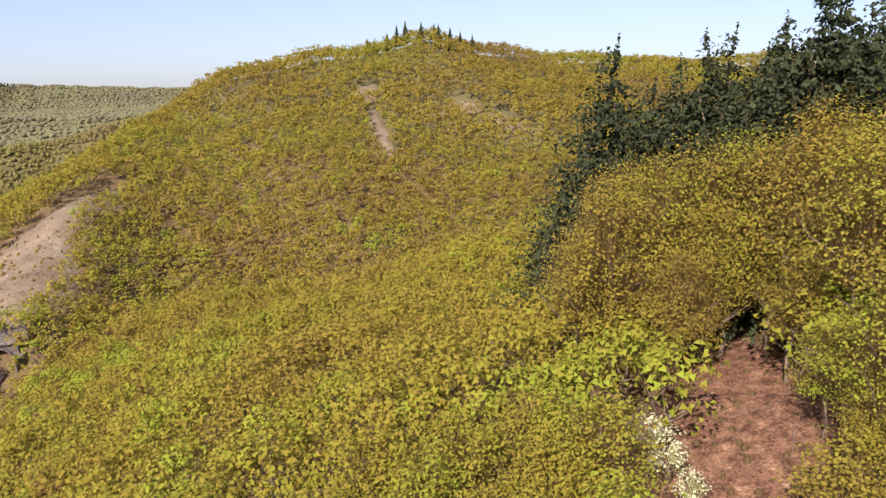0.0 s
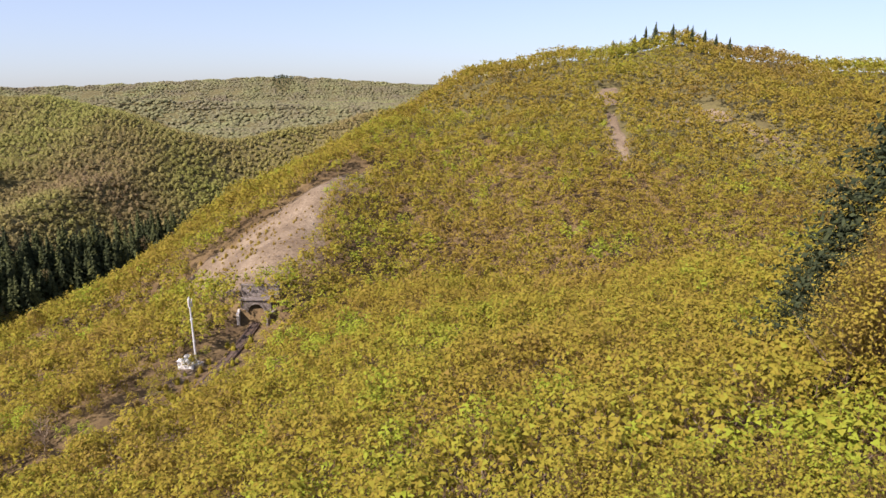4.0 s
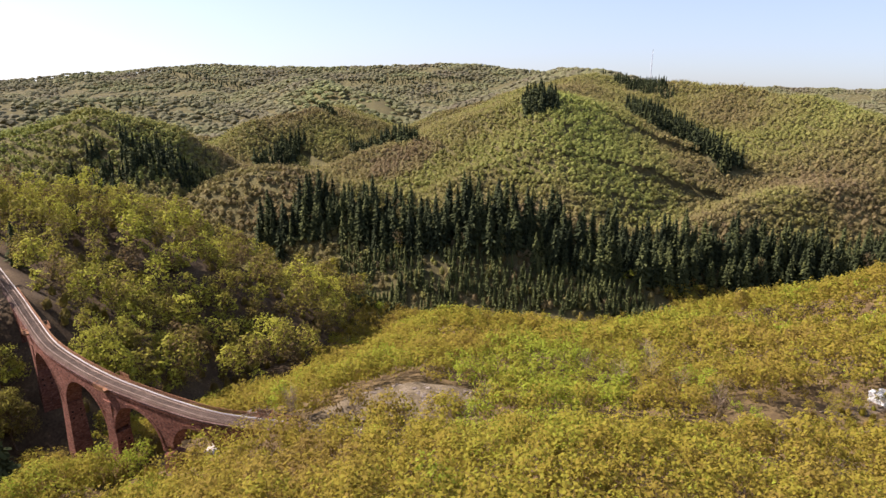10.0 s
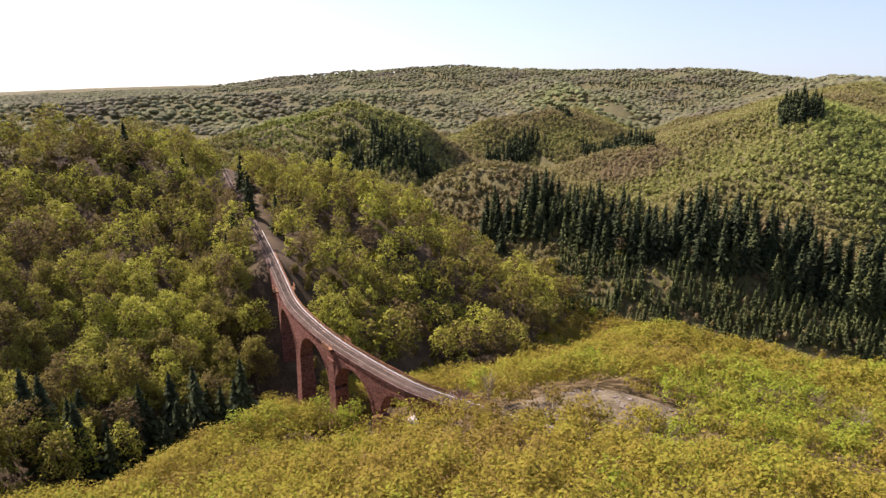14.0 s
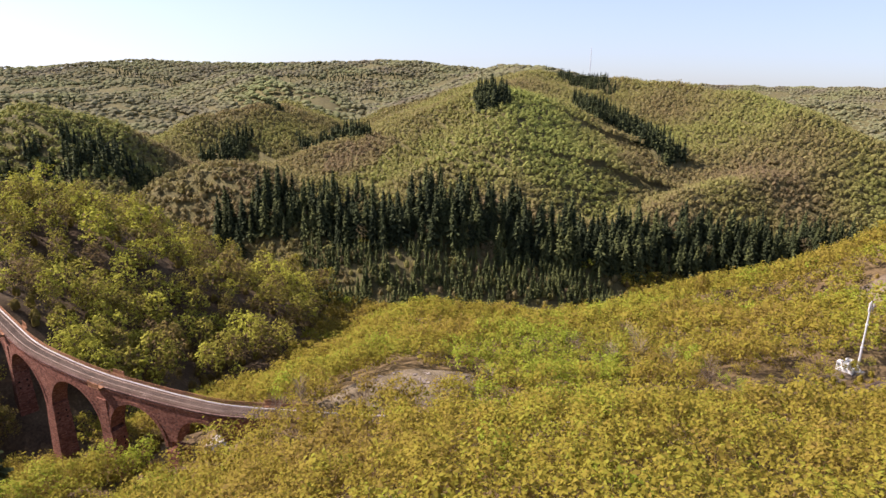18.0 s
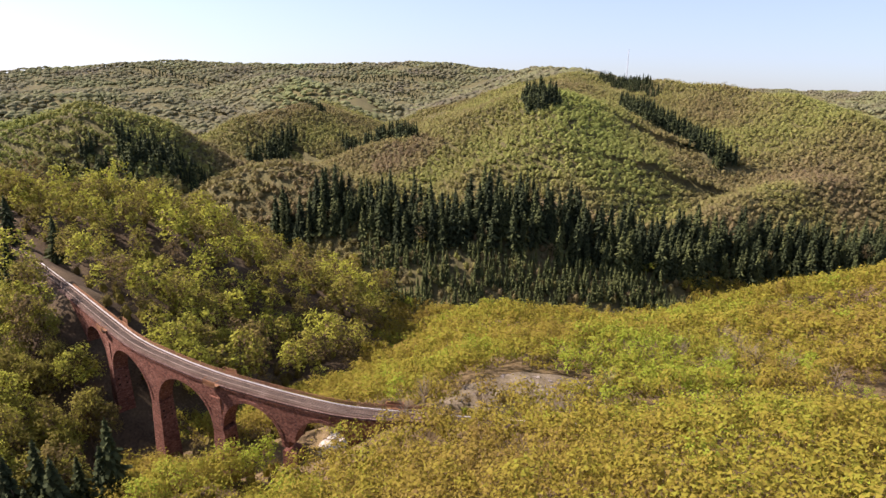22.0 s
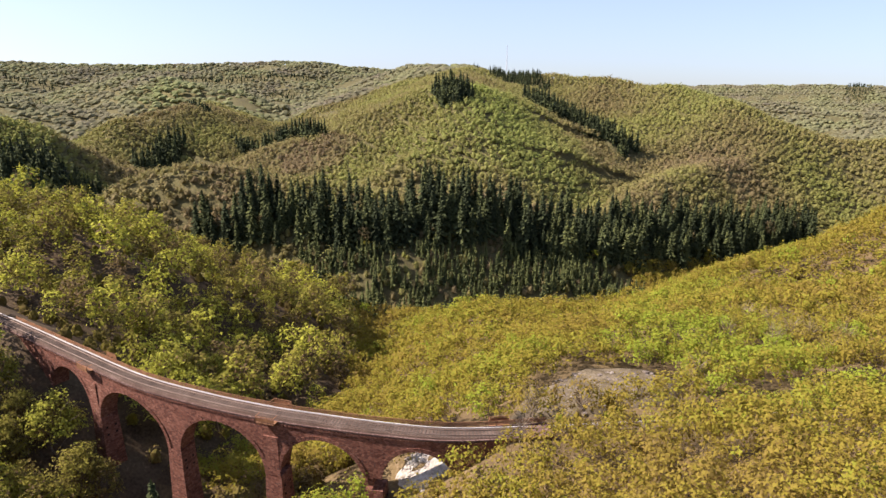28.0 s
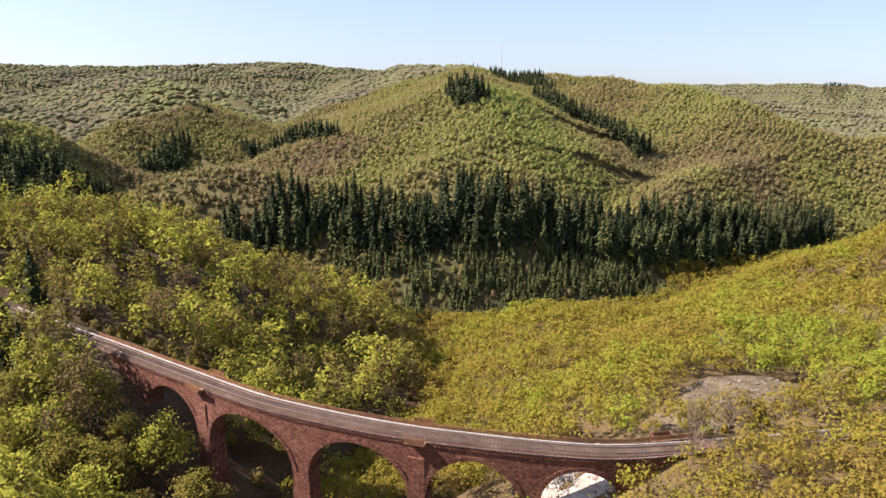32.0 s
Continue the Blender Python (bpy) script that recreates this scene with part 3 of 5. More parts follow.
def wood(name, kinds, x, y, tint, size, mat, label, category, sink=0.0):
    """Many trees as one mesh: each takes one of the kinds, turned and scaled."""
    co, tt = [], []
    pick = RNG.integers(0, len(kinds), len(x))
    z = land(x, y) - sink
    for k, (q, off) in enumerate(kinds):
        m = pick == k
        n = int(m.sum())
        if not n:
            continue
        a, s = RNG.uniform(0, 2 * math.pi, n), size[m]
        c, d = np.cos(a)[:, None, None], np.sin(a)[:, None, None]
        v = np.empty((n, *q.shape), np.float32)
        s3 = s[:, None, None]
        h3 = (s * RNG.uniform(0.9, 1.12, n))[:, None, None]
        v[..., 0] = (q[None, ..., 0] * c - q[None, ..., 1] * d) * s3 + x[m][:, None, None]
        v[..., 1] = (q[None, ..., 0] * d + q[None, ..., 1] * c) * s3 + y[m][:, None, None]
        v[..., 2] = q[None, ..., 2] * h3 + z[m][:, None, None]
        co.append(v.reshape(-1, 3))
        t = tint[m][:, None] + off[None]
        tt.append(np.repeat(t.reshape(-1), q.shape[1]))
    co, tt = np.concatenate(co), np.concatenate(tt)
    return tagged(quads(name, co, np.arange(len(co)).reshape(-1, kinds[0][0].shape[1]), mat, np.clip(tt, 0, 1)), label, category, kind="stuff")


def scatter(ax, bx, ay, by, gap):
    gx, gy = np.meshgrid(np.arange(ax, bx, gap), np.arange(ay, by, gap * 0.87))
    gx = gx + (np.arange(gx.shape[0]) % 2)[:, None] * gap * 0.5
    return gx.ravel() + RNG.uniform(-0.38, 0.38, gx.size) * gap, gy.ravel() + RNG.uniform(-0.38, 0.38, gx.size) * gap


def blob(x, y, cx, cy, rx, ry, turn=0.0):
    """How far inside an ellipse: under 1 is inside, with an uneven rim."""
    c, s = math.cos(radians(turn)), math.sin(radians(turn))
    u, v = ((x - cx) * c + (y - cy) * s) / rx, (-(x - cx) * s + (y - cy) * c) / ry
    return np.sqrt(u * u + v * v) + 0.10 * np.sin(x / 4.3 + y / 6.1) + 0.08 * np.sin(y / 3.1 - x / 7.7)


OVERLOOKS = [(0, 0, 120), (-5, -10, 117), (-6, -32, 115), (-22, -60, 111), (-46, -95, 107.5)]


GRID_X, GRID_Y = np.arange(-2400, 340, 9.0), np.arange(-1800, 2420, 9.0)
GRID_Z = land(*np.meshgrid(GRID_X, GRID_Y))


def coarse_land(x, y):
    """Height of the ground from a coarse grid, for lines of sight."""
    u = np.clip((x - GRID_X[0]) / 9.0, 0, len(GRID_X) - 1.001)
    v = np.clip((y - GRID_Y[0]) / 9.0, 0, len(GRID_Y) - 1.001)
    i, j = u.astype(int), v.astype(int)
    f, g = u - i, v - j
    return (GRID_Z[j, i] * (1 - f) + GRID_Z[j, i + 1] * f) * (1 - g) + (GRID_Z[j + 1, i] * (1 - f) + GRID_Z[j + 1, i + 1] * f) * g


def overlooked(x, y, tall):
    """Trees on slopes that an overlook sees over the ground; the far sides of the hills stay empty."""
    z = coarse_land(x, y) + tall
    seen = np.zeros(len(x), bool)
    for ex, ey, ez in OVERLOOKS:
        clear = np.ones(len(x), bool)
        for f in np.linspace(0.12, 0.97, 26):
            px, py = ex + (x - ex) * f, ey + (y - ey) * f
            clear &= coarse_land(px, py) + (1.0 if tall > 12 else 4.0) < ez + (z - ez) * f
        seen |= clear
    return seen


def track_gap(x, y):
    d = np.full(len(x), 1e9)
    for a, b in ((0, VIA_A), (VIA_A, VIA_B), (VIA_B, PORTAL)):
        d = np.minimum(d, along([tuple(q) for q in TRACK[a:b + 1:6]], x, y)[0])
    return d


def bare_ground(x, y):
    """Clearings: the slope over the tunnel, the knoll's spoil heap, the leafy glade, scars on the hill."""
    cut = (blob(x, y, -160, 165, 20, 30, 25) < 1) | (blob(x, y, -172, 158, 15, 17, 0) < 1) | (blob(x, y, -147, 146, 11, 13, 30) < 1) | (blob(x, y, -166, 205, 9, 32, 8) < 1)
    heap = blob(x, y, -131, -1, 8.5, 18, 8) < 1
    glade = (blob(x, y, 14, 44, 4.8, 24, -14) < 1) | (blob(x, y, 7.0, 37.0, 2.4, 5.5, -10) < 1)
    scars = (blob(x, y, -104, 375, 7, 12, 0) < 1) | (blob(x, y, -84, 322, 4, 32, 22) < 1) | (blob(x, y, -48, 370, 12, 6, -40) < 1) | (blob(x, y, -70, 362, 16, 4, -5) < 1) | (blob(x, y, -20, 347, 18, 3, -45) < 1)
    bank = blob(x, y, -126, -36, 9, 9, 0) < 1
    return cut | heap | glade | scars | bank


def mottle(x, y, scale, seed):
    return np.array([noise.noise(Vector((a / scale, b / scale, seed))) for a, b in zip(x, y)])


def is_beech(x, y):
    south = y < np.interp(x, [-300, -203, -152, -90, 30], [-22, -42, -95, -100, -230]) + 2
    return south & (x > -320) & (y > -480)


FIR_EDGE = ((-110, -88, -42, 0, 52, 111, 190, 300), (-358, -352, -338, -322, -313, -309, -327, -352))      # foot of the tall stand: y, x
FIR_DEPTH = ((-105, -88, -65, -42, 0, 57, 121, 190, 300), (2, 9, 20, 25, 28, 26, 30, 27, 16))


def is_fir(x, y):
    foot = np.interp(y, *FIR_EDGE) + 2.5 * np.sin(y / 6.3) + 2.0 * np.sin(y / 2.9)
    return (y > -82) & (y < 300) & (x < foot) & (x > foot - np.interp(y, *FIR_DEPTH))


def is_plantation(x, y):
    foot = np.interp(y, *FIR_EDGE)
    return (x > foot - 2) & (x < np.interp(y, (-40, 20, 60, 120), (-300, -286, -282, -288))) & (y > -38) & (y < 124)


def is_conifer_patch(x, y):
    """Dark stands on the distant hills."""
    p = blob(x, y, -486, 92, 20, 13) < 1
    for cx, cy, rx, ry, turn in ((-508, 214, 46, 18, 12), (-528, 188, 26, 16, 0), (-690, 228, 60, 16, 15), (-800, 350, 40, 22, 0), (-438, -180, 24, 56, 25), (-690, -165, 78, 15, -39), (-680, -85, 30, 9, 20), (-562, -108, 32, 8, -25), (-555, -25, 58, 8, 31),
                                 (-850, -335, 32, 15, 0), (-1000, -290, 105, 12, 0), (-1304, -368, 130, 20, 60), (-1202, 48, 45, 26, 0), (-1340, 0, 24, 160, 0), (-600, 446, 46, 9, -12),
                                 (-660, 400, 12, 9, 0), (-1440, 1610, 170, 30, 130)):
        p |= blob(x, y, cx, cy, rx, ry, turn) < 1
    return p


def trunk_mesh(name, height, radius, limbs, rng, mat=None, split=False):
    """A tapered trunk with limbs, as one mesh, or as a list of the trunk and each limb."""
    bm, pieces = bmesh.new(), []

    def finish():
        me = bpy.data.meshes.new(name)
        bm.to_mesh(me), bm.clear()
        me.materials.append(mat or BARK)
        pieces.append(me)

    def limb(a, b, ra, rb, sides=6, bends=3):
        a, b = Vector(a), Vector(b)
        rings = []
        for k in range(bends + 1):
            t = k / bends
            c = a.lerp(b, t) + Vector((rng.normal(0, 0.04), rng.normal(0, 0.04), 0)) * (b - a).length * (0 < k < bends)
            r = ra + (rb - ra) * t
            ax = (b - a).normalized()
            u = ax.orthogonal().normalized()
            v = ax.cross(u)
            rings.append([bm.verts.new(c + (u * math.cos(2 * math.pi * j / sides) + v * math.sin(2 * math.pi * j / sides)) * r) for j in range(sides)])
        for lo, hi in zip(rings, rings[1:]):
            for j in range(sides):
                bm.faces.new((lo[j], lo[(j + 1) % sides], hi[(j + 1) % sides], hi[j]))
    limb((0, 0, -0.6), (rng.normal(0, 0.2), rng.normal(0, 0.2), height * 0.8), radius, radius * 0.25, 7, 5)
    if split:
        finish()
    for k in range(limbs):
        z = height * rng.uniform(0.2, 0.6)
        th = 2.4 * k + rng.uniform(-0.4, 0.4)
        r = height * rng.uniform(0.2, 0.36)
        limb((0, 0, z), (r * math.cos(th), r * math.sin(th), z + height * rng.uniform(0.18, 0.36)), radius * 0.45, radius * 0.08, 5, 3)
        if split:
            finish()
    if not split:
        finish()
    bm.free()
    return pieces if split else pieces[0]


def cloud_mesh(name, kind, mat, base_tint):
    q, off = kind
    n = q.shape[1]
    ob = quads(name, q.reshape(-1, 3), np.arange(len(q) * n).reshape(-1, n), mat, np.clip(np.repeat(off + base_tint, n), 0, 1))
    me = ob.data
    bpy.data.objects.remove(ob)
    return me


def tree_at(name, trunk, crown, x, y, scale, turn, label, category, group=""):
    """A single tree: an empty at its foot with a trunk and a crown."""
    foot = tagged(new(name), label, category, group)
    foot.matrix_world = Matrix.Translation((x, y, float(land(np.array([x]), np.array([y]))[0]))) @ Matrix.Rotation(turn, 4, "Z") @ Matrix.Diagonal((scale, scale, scale, 1))
    stems = trunk if isinstance(trunk, list) else [trunk]
    for k, me in enumerate(stems + [crown]):
        ob = new("trunk" if k == 0 else "crown" if me is crown else "limb", me)
        ob.parent = foot
    return foot


rng = np.random.default_rng(3)
OAK_NEAR = [crown_cloud(8.2, 2.9, 48, 2200, 0.165, rng, 0.25, 0.22, 4, 0.7) for _ in range(4)]
OAK_FINE = [crown_cloud(7.8, 3.1, 24, 350, 0.355, rng, 0.34, 0.18, 3, 0.9) for _ in range(7)]
OAK_MID = [crown_cloud(7.8, 3.1, 18, 240, 0.42, rng, 0.34, 0.15, 3, 0.8) for _ in range(8)]
OAK_FAR = [crown_cloud(7.8, 3.1, 12, 110, 0.59, rng, 0.34, 0.14, 3, 0.7) for _ in range(9)]
OAK_CREST = [crown_cloud(7.6, 3.1, 9, 62, 0.8, rng, 0.36, 0, 3, 0.8) for _ in range(8)]
OAK_REMOTE = [dome_crown(5.4, 2.7, 20, 0.76, rng, 0.42, 4, 0.62, lean=0.4, brown=0.1, rise=(-0.15, 0.65)) for _ in range(9)]
OAK_HORIZON = [dome_crown(5.0, 5.4, 0, 1.0, rng, 0.42, 4, 1.0, rise=(-0.15, 0.65)) for _ in range(9)]
SHRUB = [dome_crown(8.2, 3.5, 90, 0.7, rng, 0.2, core=0.7, brown=0.25) for _ in range(6)]
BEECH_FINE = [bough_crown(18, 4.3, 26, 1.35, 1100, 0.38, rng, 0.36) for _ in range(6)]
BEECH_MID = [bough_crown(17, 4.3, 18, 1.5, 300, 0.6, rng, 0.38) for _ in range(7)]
FIR_MID = [fir_cloud(25, 4.9, 20, 8, 1.5, rng, 1) for _ in range(6)]
FIR_SMALL = [fir_cloud(10, 1.9, 7, 6, 1.0, rng, 1) for _ in range(4)]
FIR_REMOTE = [fir_cloud(16, 3.4, 7, 5, 1.9, rng, 1) for _ in range(3)]

gx, gy = scatter(-330, 60, -330, 320, 4.4)
away = np.min([np.hypot(gx - ex, gy - ey) for ex, ey, _ in OVERLOOKS], axis=0)
keep = (track_gap(gx, gy) > np.where(gy > -40, 4.6, 6.5)) & ~bare_ground(gx, gy) & ~is_fir(gx, gy) & ~is_plantation(gx, gy)
gx, gy, away = gx[keep], gy[keep], away[keep]
keep = overlooked(gx, gy, 8.0)
gx, gy, away = gx[keep], gy[keep], away[keep]
beech = is_beech(gx, gy)
hue = 0.42 + 0.32 * mottle(gx, gy, 38, 1.0) + 0.22 * mottle(gx, gy, 9, 5.0) + RNG.normal(0, 0.07, len(gx))
hue += np.where(gx < -112, 0.13, 0.07)
hue += np.where(blob(gx, gy, -140, 32, 24, 22) < 1, 0.24, 0)                      # the fresh green dell
fresh = RNG.uniform(size=len(gx)) < 0.02
for fx, fy in ((5.5, 46), (3.2, 43.5), (7.6, 48.5), (4.5, 50), (-90, 107), (-85, 115), (-105, 112), (-131, 62), (-117, 64), (-111, 171), (-180, 138), (-148, 30), (-147, 39), (-57, 214), (-71, 226), (-55, 224), (-89, 103), (-97, 122), (-40, 454), (4, 51), (0, 46), (5, 45), (-134, 42), (-129, 13), (-138, 11)):
    fresh |= np.hypot(gx - fx, gy - fy) < 4.2
hue = np.where(fresh, 0.97, hue)
tall = RNG.uniform(0.84, 1.14, len(gx))
start = np.hypot(gx, gy)
by_track = (track_gap(gx, gy) < 12.5) & (gy > 58) & (gy < 122) & (gx > -128)
tall = np.where(by_track, tall * 0.5, tall)
near = ~beech & (start < 92) & (gy > 8) & (gx > -62)
fine = ~beech & ~near & (away < 100)
mid = ~beech & ~near & (away >= 100) & (away < 165)
far = ~beech & ~near & (away >= 165)
wood("oak_thicket", OAK_FINE, gx[fine], gy[fine], hue[fine], tall[fine], OAK_LEAF, "young oaks with yellow-green leaves on the near slope", "woods")
wood("oak_coppice", OAK_MID, gx[mid], gy[mid], hue[mid], tall[mid], OAK_LEAF, "dense yellow-green oak coppice in young spring leaf", "woods")
wood("oak_coppice_slope", OAK_FAR, gx[far], gy[far], hue[far], tall[far] * 1.0, OAK_LEAF, "olive-green oak coppice covering the steep hillside", "woods")
big = beech & (RNG.uniform(size=len(gx)) < 0.40)
b_hue = np.clip(hue * 0.8 + RNG.normal(0.19, 0.3, len(gx)), 0, 1)
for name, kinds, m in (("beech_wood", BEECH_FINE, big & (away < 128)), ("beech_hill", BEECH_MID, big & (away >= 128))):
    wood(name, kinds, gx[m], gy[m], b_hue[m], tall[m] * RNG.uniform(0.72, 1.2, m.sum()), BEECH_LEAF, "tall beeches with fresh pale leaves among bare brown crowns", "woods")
m = beech & ~big & (RNG.uniform(size=len(gx)) < 0.6)
wood("beech_undergrowth", SHRUB, gx[m], gy[m], np.clip(hue[m] * 0.6, 0, 1), tall[m] * 0.5, BEECH_LEAF, "low brown and green brush under the beeches", "bushes")
NEAR_TRUNKS = [trunk_mesh("oak_trunk", 8.0, 0.13, 7, rng) for _ in range(4)]
NEAR_CROWNS = [cloud_mesh("oak_crown", OAK_NEAR[k % 4], OAK_LEAF, h) for k, h in enumerate((0.36, 0.54, 0.64, 0.78, 0.44, 0.86, 0.7, 0.58))]
idx = np.where(near)[0]
order = idx[np.argsort(start[idx])]
for k, i in enumerate(order[:110]):
    c = int(np.clip((hue[i] - 0.1) * 9 + RNG.uniform(-0.6, 2.2), 0, 7))
    tree_at("oak_tree", NEAR_TRUNKS[k % 4], NEAR_CROWNS[(4, 0, 1, 7, 2, 6, 3, 5)[c]], gx[i], gy[i], tall[i], RNG.uniform(0, 6.28),
            "young oak with thin stems and small yellow-green leaves", "tree", "oaks on the slope")
LIGHT_CROWNS = [cloud_mesh("oak_crown", OAK_FINE[k % 7], OAK_LEAF, h) for k, h in enumerate((0.36, 0.54, 0.64, 0.78, 0.44, 0.86, 0.7, 0.58))]
for k, i in enumerate(order[110:295]):
    c = int(np.clip((hue[i] - 0.1) * 9 + RNG.uniform(-0.6, 2.2), 0, 7))
    tree_at("oak_tree", NEAR_TRUNKS[k % 4], LIGHT_CROWNS[(4, 0, 1, 7, 2, 6, 3, 5)[c]], gx[i], gy[i], tall[i], RNG.uniform(0, 6.28),
            "young oak with a thin olive-yellow crown in the coppice", "tree", "oaks on the slope")
rest = order[295:]
if len(rest):
    wood("oak_stand", OAK_FINE, gx[rest], gy[rest], hue[rest], tall[rest], OAK_LEAF, "young oaks with yellow-green leaves higher on the slope", "woods")

# firs of the valley
fx, fy = scatter(-420, -240, -110, 320, 5.2)
keep = is_fir(fx, fy) & ~is_plantation(fx, fy)
fx, fy = fx[keep], fy[keep]
keep = overlooked(fx, fy, 22.0)
fx, fy = fx[keep], fy[keep]
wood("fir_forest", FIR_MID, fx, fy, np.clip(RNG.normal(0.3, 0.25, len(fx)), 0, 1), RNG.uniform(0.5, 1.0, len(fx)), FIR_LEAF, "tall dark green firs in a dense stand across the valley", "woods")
fx, fy = scatter(-335, -255, -45, 125, 3.0)
keep = is_plantation(fx, fy) & (mottle(fx, fy, 14, 2.0) > -0.2)
fx, fy = fx[keep], fy[keep]
wood("fir_plantation", FIR_SMALL, fx, fy, RNG.uniform(0.45, 1.0, len(fx)), RNG.uniform(0.6, 1.05, len(fx)), FIR_LEAF, "rows of young green firs by the stream", "woods")

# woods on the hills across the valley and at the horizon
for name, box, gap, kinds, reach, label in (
        ("distant_wood", (-740, -300, -420, 640), 3.9, OAK_REMOTE, (0, 740), "green oak woods on the hills across the valley, slightly greyed for haze"),
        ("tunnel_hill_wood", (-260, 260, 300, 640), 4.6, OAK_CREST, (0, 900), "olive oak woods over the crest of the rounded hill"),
        ("remote_wood", (-2300, -300, -1700, 2300), 10.0, OAK_HORIZON, (740, 2900), "woods on the farthest ridges in a leaf colour greyed for haze")):
    x, y = scatter(*box, gap)
    d = np.hypot(x, y)
    keep = (d >= reach[0]) & (d < reach[1]) & ~is_fir(x, y) & ~((x > -330) & (y < 320) & (y > -330)) & ~bare_ground(x, y)
    x, y = x[keep], y[keep]
    keep = overlooked(x, y, 16.0 if name == "remote_wood" else 9.0)
    x, y = x[keep], y[keep]
    dark = is_conifer_patch(x, y) & (RNG.uniform(size=len(x)) < np.where(blob(x, y, -438, -180, 60, 90) < 1, 0.5, 0.96))
    h = 0.42 + 0.5 * mottle(x, y, 80, 3.0) + RNG.normal(0, 0.06, len(x))
    h += np.where(blob(x, y, -450, 110, 90, 70) < 1, 0.2, 0) - np.where(blob(x, y, -385, -105, 40, 55) < 1, 0.12, 0) - np.where(blob(x, y, -365, 160, 30, 130) < 1, 0.1, 0)
    h += np.where(blob(x, y, -560, 330, 60, 60) < 1, 0.1, 0) + np.where(blob(x, y, -470, -230, 80, 90) < 1, 0.28, 0) + np.where(blob(x, y, -505, 112, 24, 12) < 1, 0.4, 0) - np.where(blob(x, y, -480, -5, 26, 26) < 1, 0.35, 0)
    h += np.where(blob(x, y, -645, -110, 60, 40) < 1, -0.1, 0) + np.where(blob(x, y, -870, -90, 110, 50) < 1, 0.25, 0)
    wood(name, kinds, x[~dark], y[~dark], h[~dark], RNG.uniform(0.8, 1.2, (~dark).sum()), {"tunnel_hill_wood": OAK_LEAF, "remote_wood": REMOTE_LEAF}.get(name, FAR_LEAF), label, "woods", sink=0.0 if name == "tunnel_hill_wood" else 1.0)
    if dark.sum():
        wood("conifer_stand", FIR_REMOTE, x[dark] + RNG.normal(0, gap * 0.3, dark.sum()), y[dark] + RNG.normal(0, gap * 0.3, dark.sum()),
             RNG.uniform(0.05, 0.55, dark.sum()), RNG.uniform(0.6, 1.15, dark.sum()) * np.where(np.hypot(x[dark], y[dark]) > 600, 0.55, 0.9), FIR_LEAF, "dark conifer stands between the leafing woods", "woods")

# brushwood along the stream and between the firs
x, y = scatter(-360, -250, -70, 300, 5.0)
keep = (along(STREAM, x, y)[0] < 46) & ~is_beech(x, y) & overlooked(x, y, 5.0)
x, y = x[keep], y[keep]
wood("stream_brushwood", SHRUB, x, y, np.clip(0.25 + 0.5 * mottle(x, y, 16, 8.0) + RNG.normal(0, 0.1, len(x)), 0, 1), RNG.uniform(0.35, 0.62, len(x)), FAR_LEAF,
     "grey-green brushwood and bare alders along the stream", "bushes")
x, y = scatter(-420, -250, -100, 320, 13.0)
keep = is_fir(x, y) & overlooked(x, y, 16.0) & (RNG.uniform(size=len(x)) < 0.22)
x, y = x[keep], y[keep]
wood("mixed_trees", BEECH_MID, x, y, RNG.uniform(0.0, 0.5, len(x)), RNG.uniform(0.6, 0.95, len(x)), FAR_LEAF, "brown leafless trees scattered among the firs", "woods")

# single trees that stand out
TALL_OAK = [crown_cloud(18.5, 4.8, 84, 5600, 0.185, rng, 0.25, 0.25, 4, 0.7) for _ in range(3)]
TALL_TRUNK = [trunk_mesh("tall_trunk", 18.0, 0.26, 8, rng, split=True) for _ in range(2)]
TALL_CROWN = [cloud_mesh("tall_crown", TALL_OAK[k % 3], OAK_LEAF, h) for k, h in enumerate((0.45, 0.66, 0.34, 0.8))]
for k, (x, y, s) in enumerate(((5.6, 59.7, 1.05), (10.4, 63.1, 1.12), (14, 65.5, 1.12), (17.8, 64.2, 1.12), (20.6, 60.5, 1.10), (22.6, 55.5, 1.08), (22.8, 48.5, 1.06), (24.5, 64, 1.15), (27, 56, 1.12), (3.6, 63, 0.82),
                               (18.6, 42.4, 0.52), (11.7, 56.0, 0.7), (15.3, 61.5, 0.86), (16.6, 60.9, 0.8), (5.6, 61.5, 0.8), (19.6, 37.6, 0.45), (19.4, 51.5, 0.6), (20.6, 38.5, 0.80), (25, 43, 1.0), (9, 68.5, 1.1), (22, 33, 0.66), (27, 49, 1.1))):
    tree_at("tall_oak", TALL_TRUNK[k % 2], TALL_CROWN[(0, 1, 0, 3, 2, 0, 1)[k % 7]], x, y, s, 1.7 * k, "tall oak with olive spring leaves beside the leafy glade", "tree", "oaks round the glade")
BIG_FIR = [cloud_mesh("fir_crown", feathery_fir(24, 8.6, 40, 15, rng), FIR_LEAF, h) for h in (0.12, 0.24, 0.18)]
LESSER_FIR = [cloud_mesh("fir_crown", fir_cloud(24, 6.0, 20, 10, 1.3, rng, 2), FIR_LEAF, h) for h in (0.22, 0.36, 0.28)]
FIR_TRUNK = [trunk_mesh("fir_trunk", 24.0, 0.3, 0, rng) for _ in range(2)]
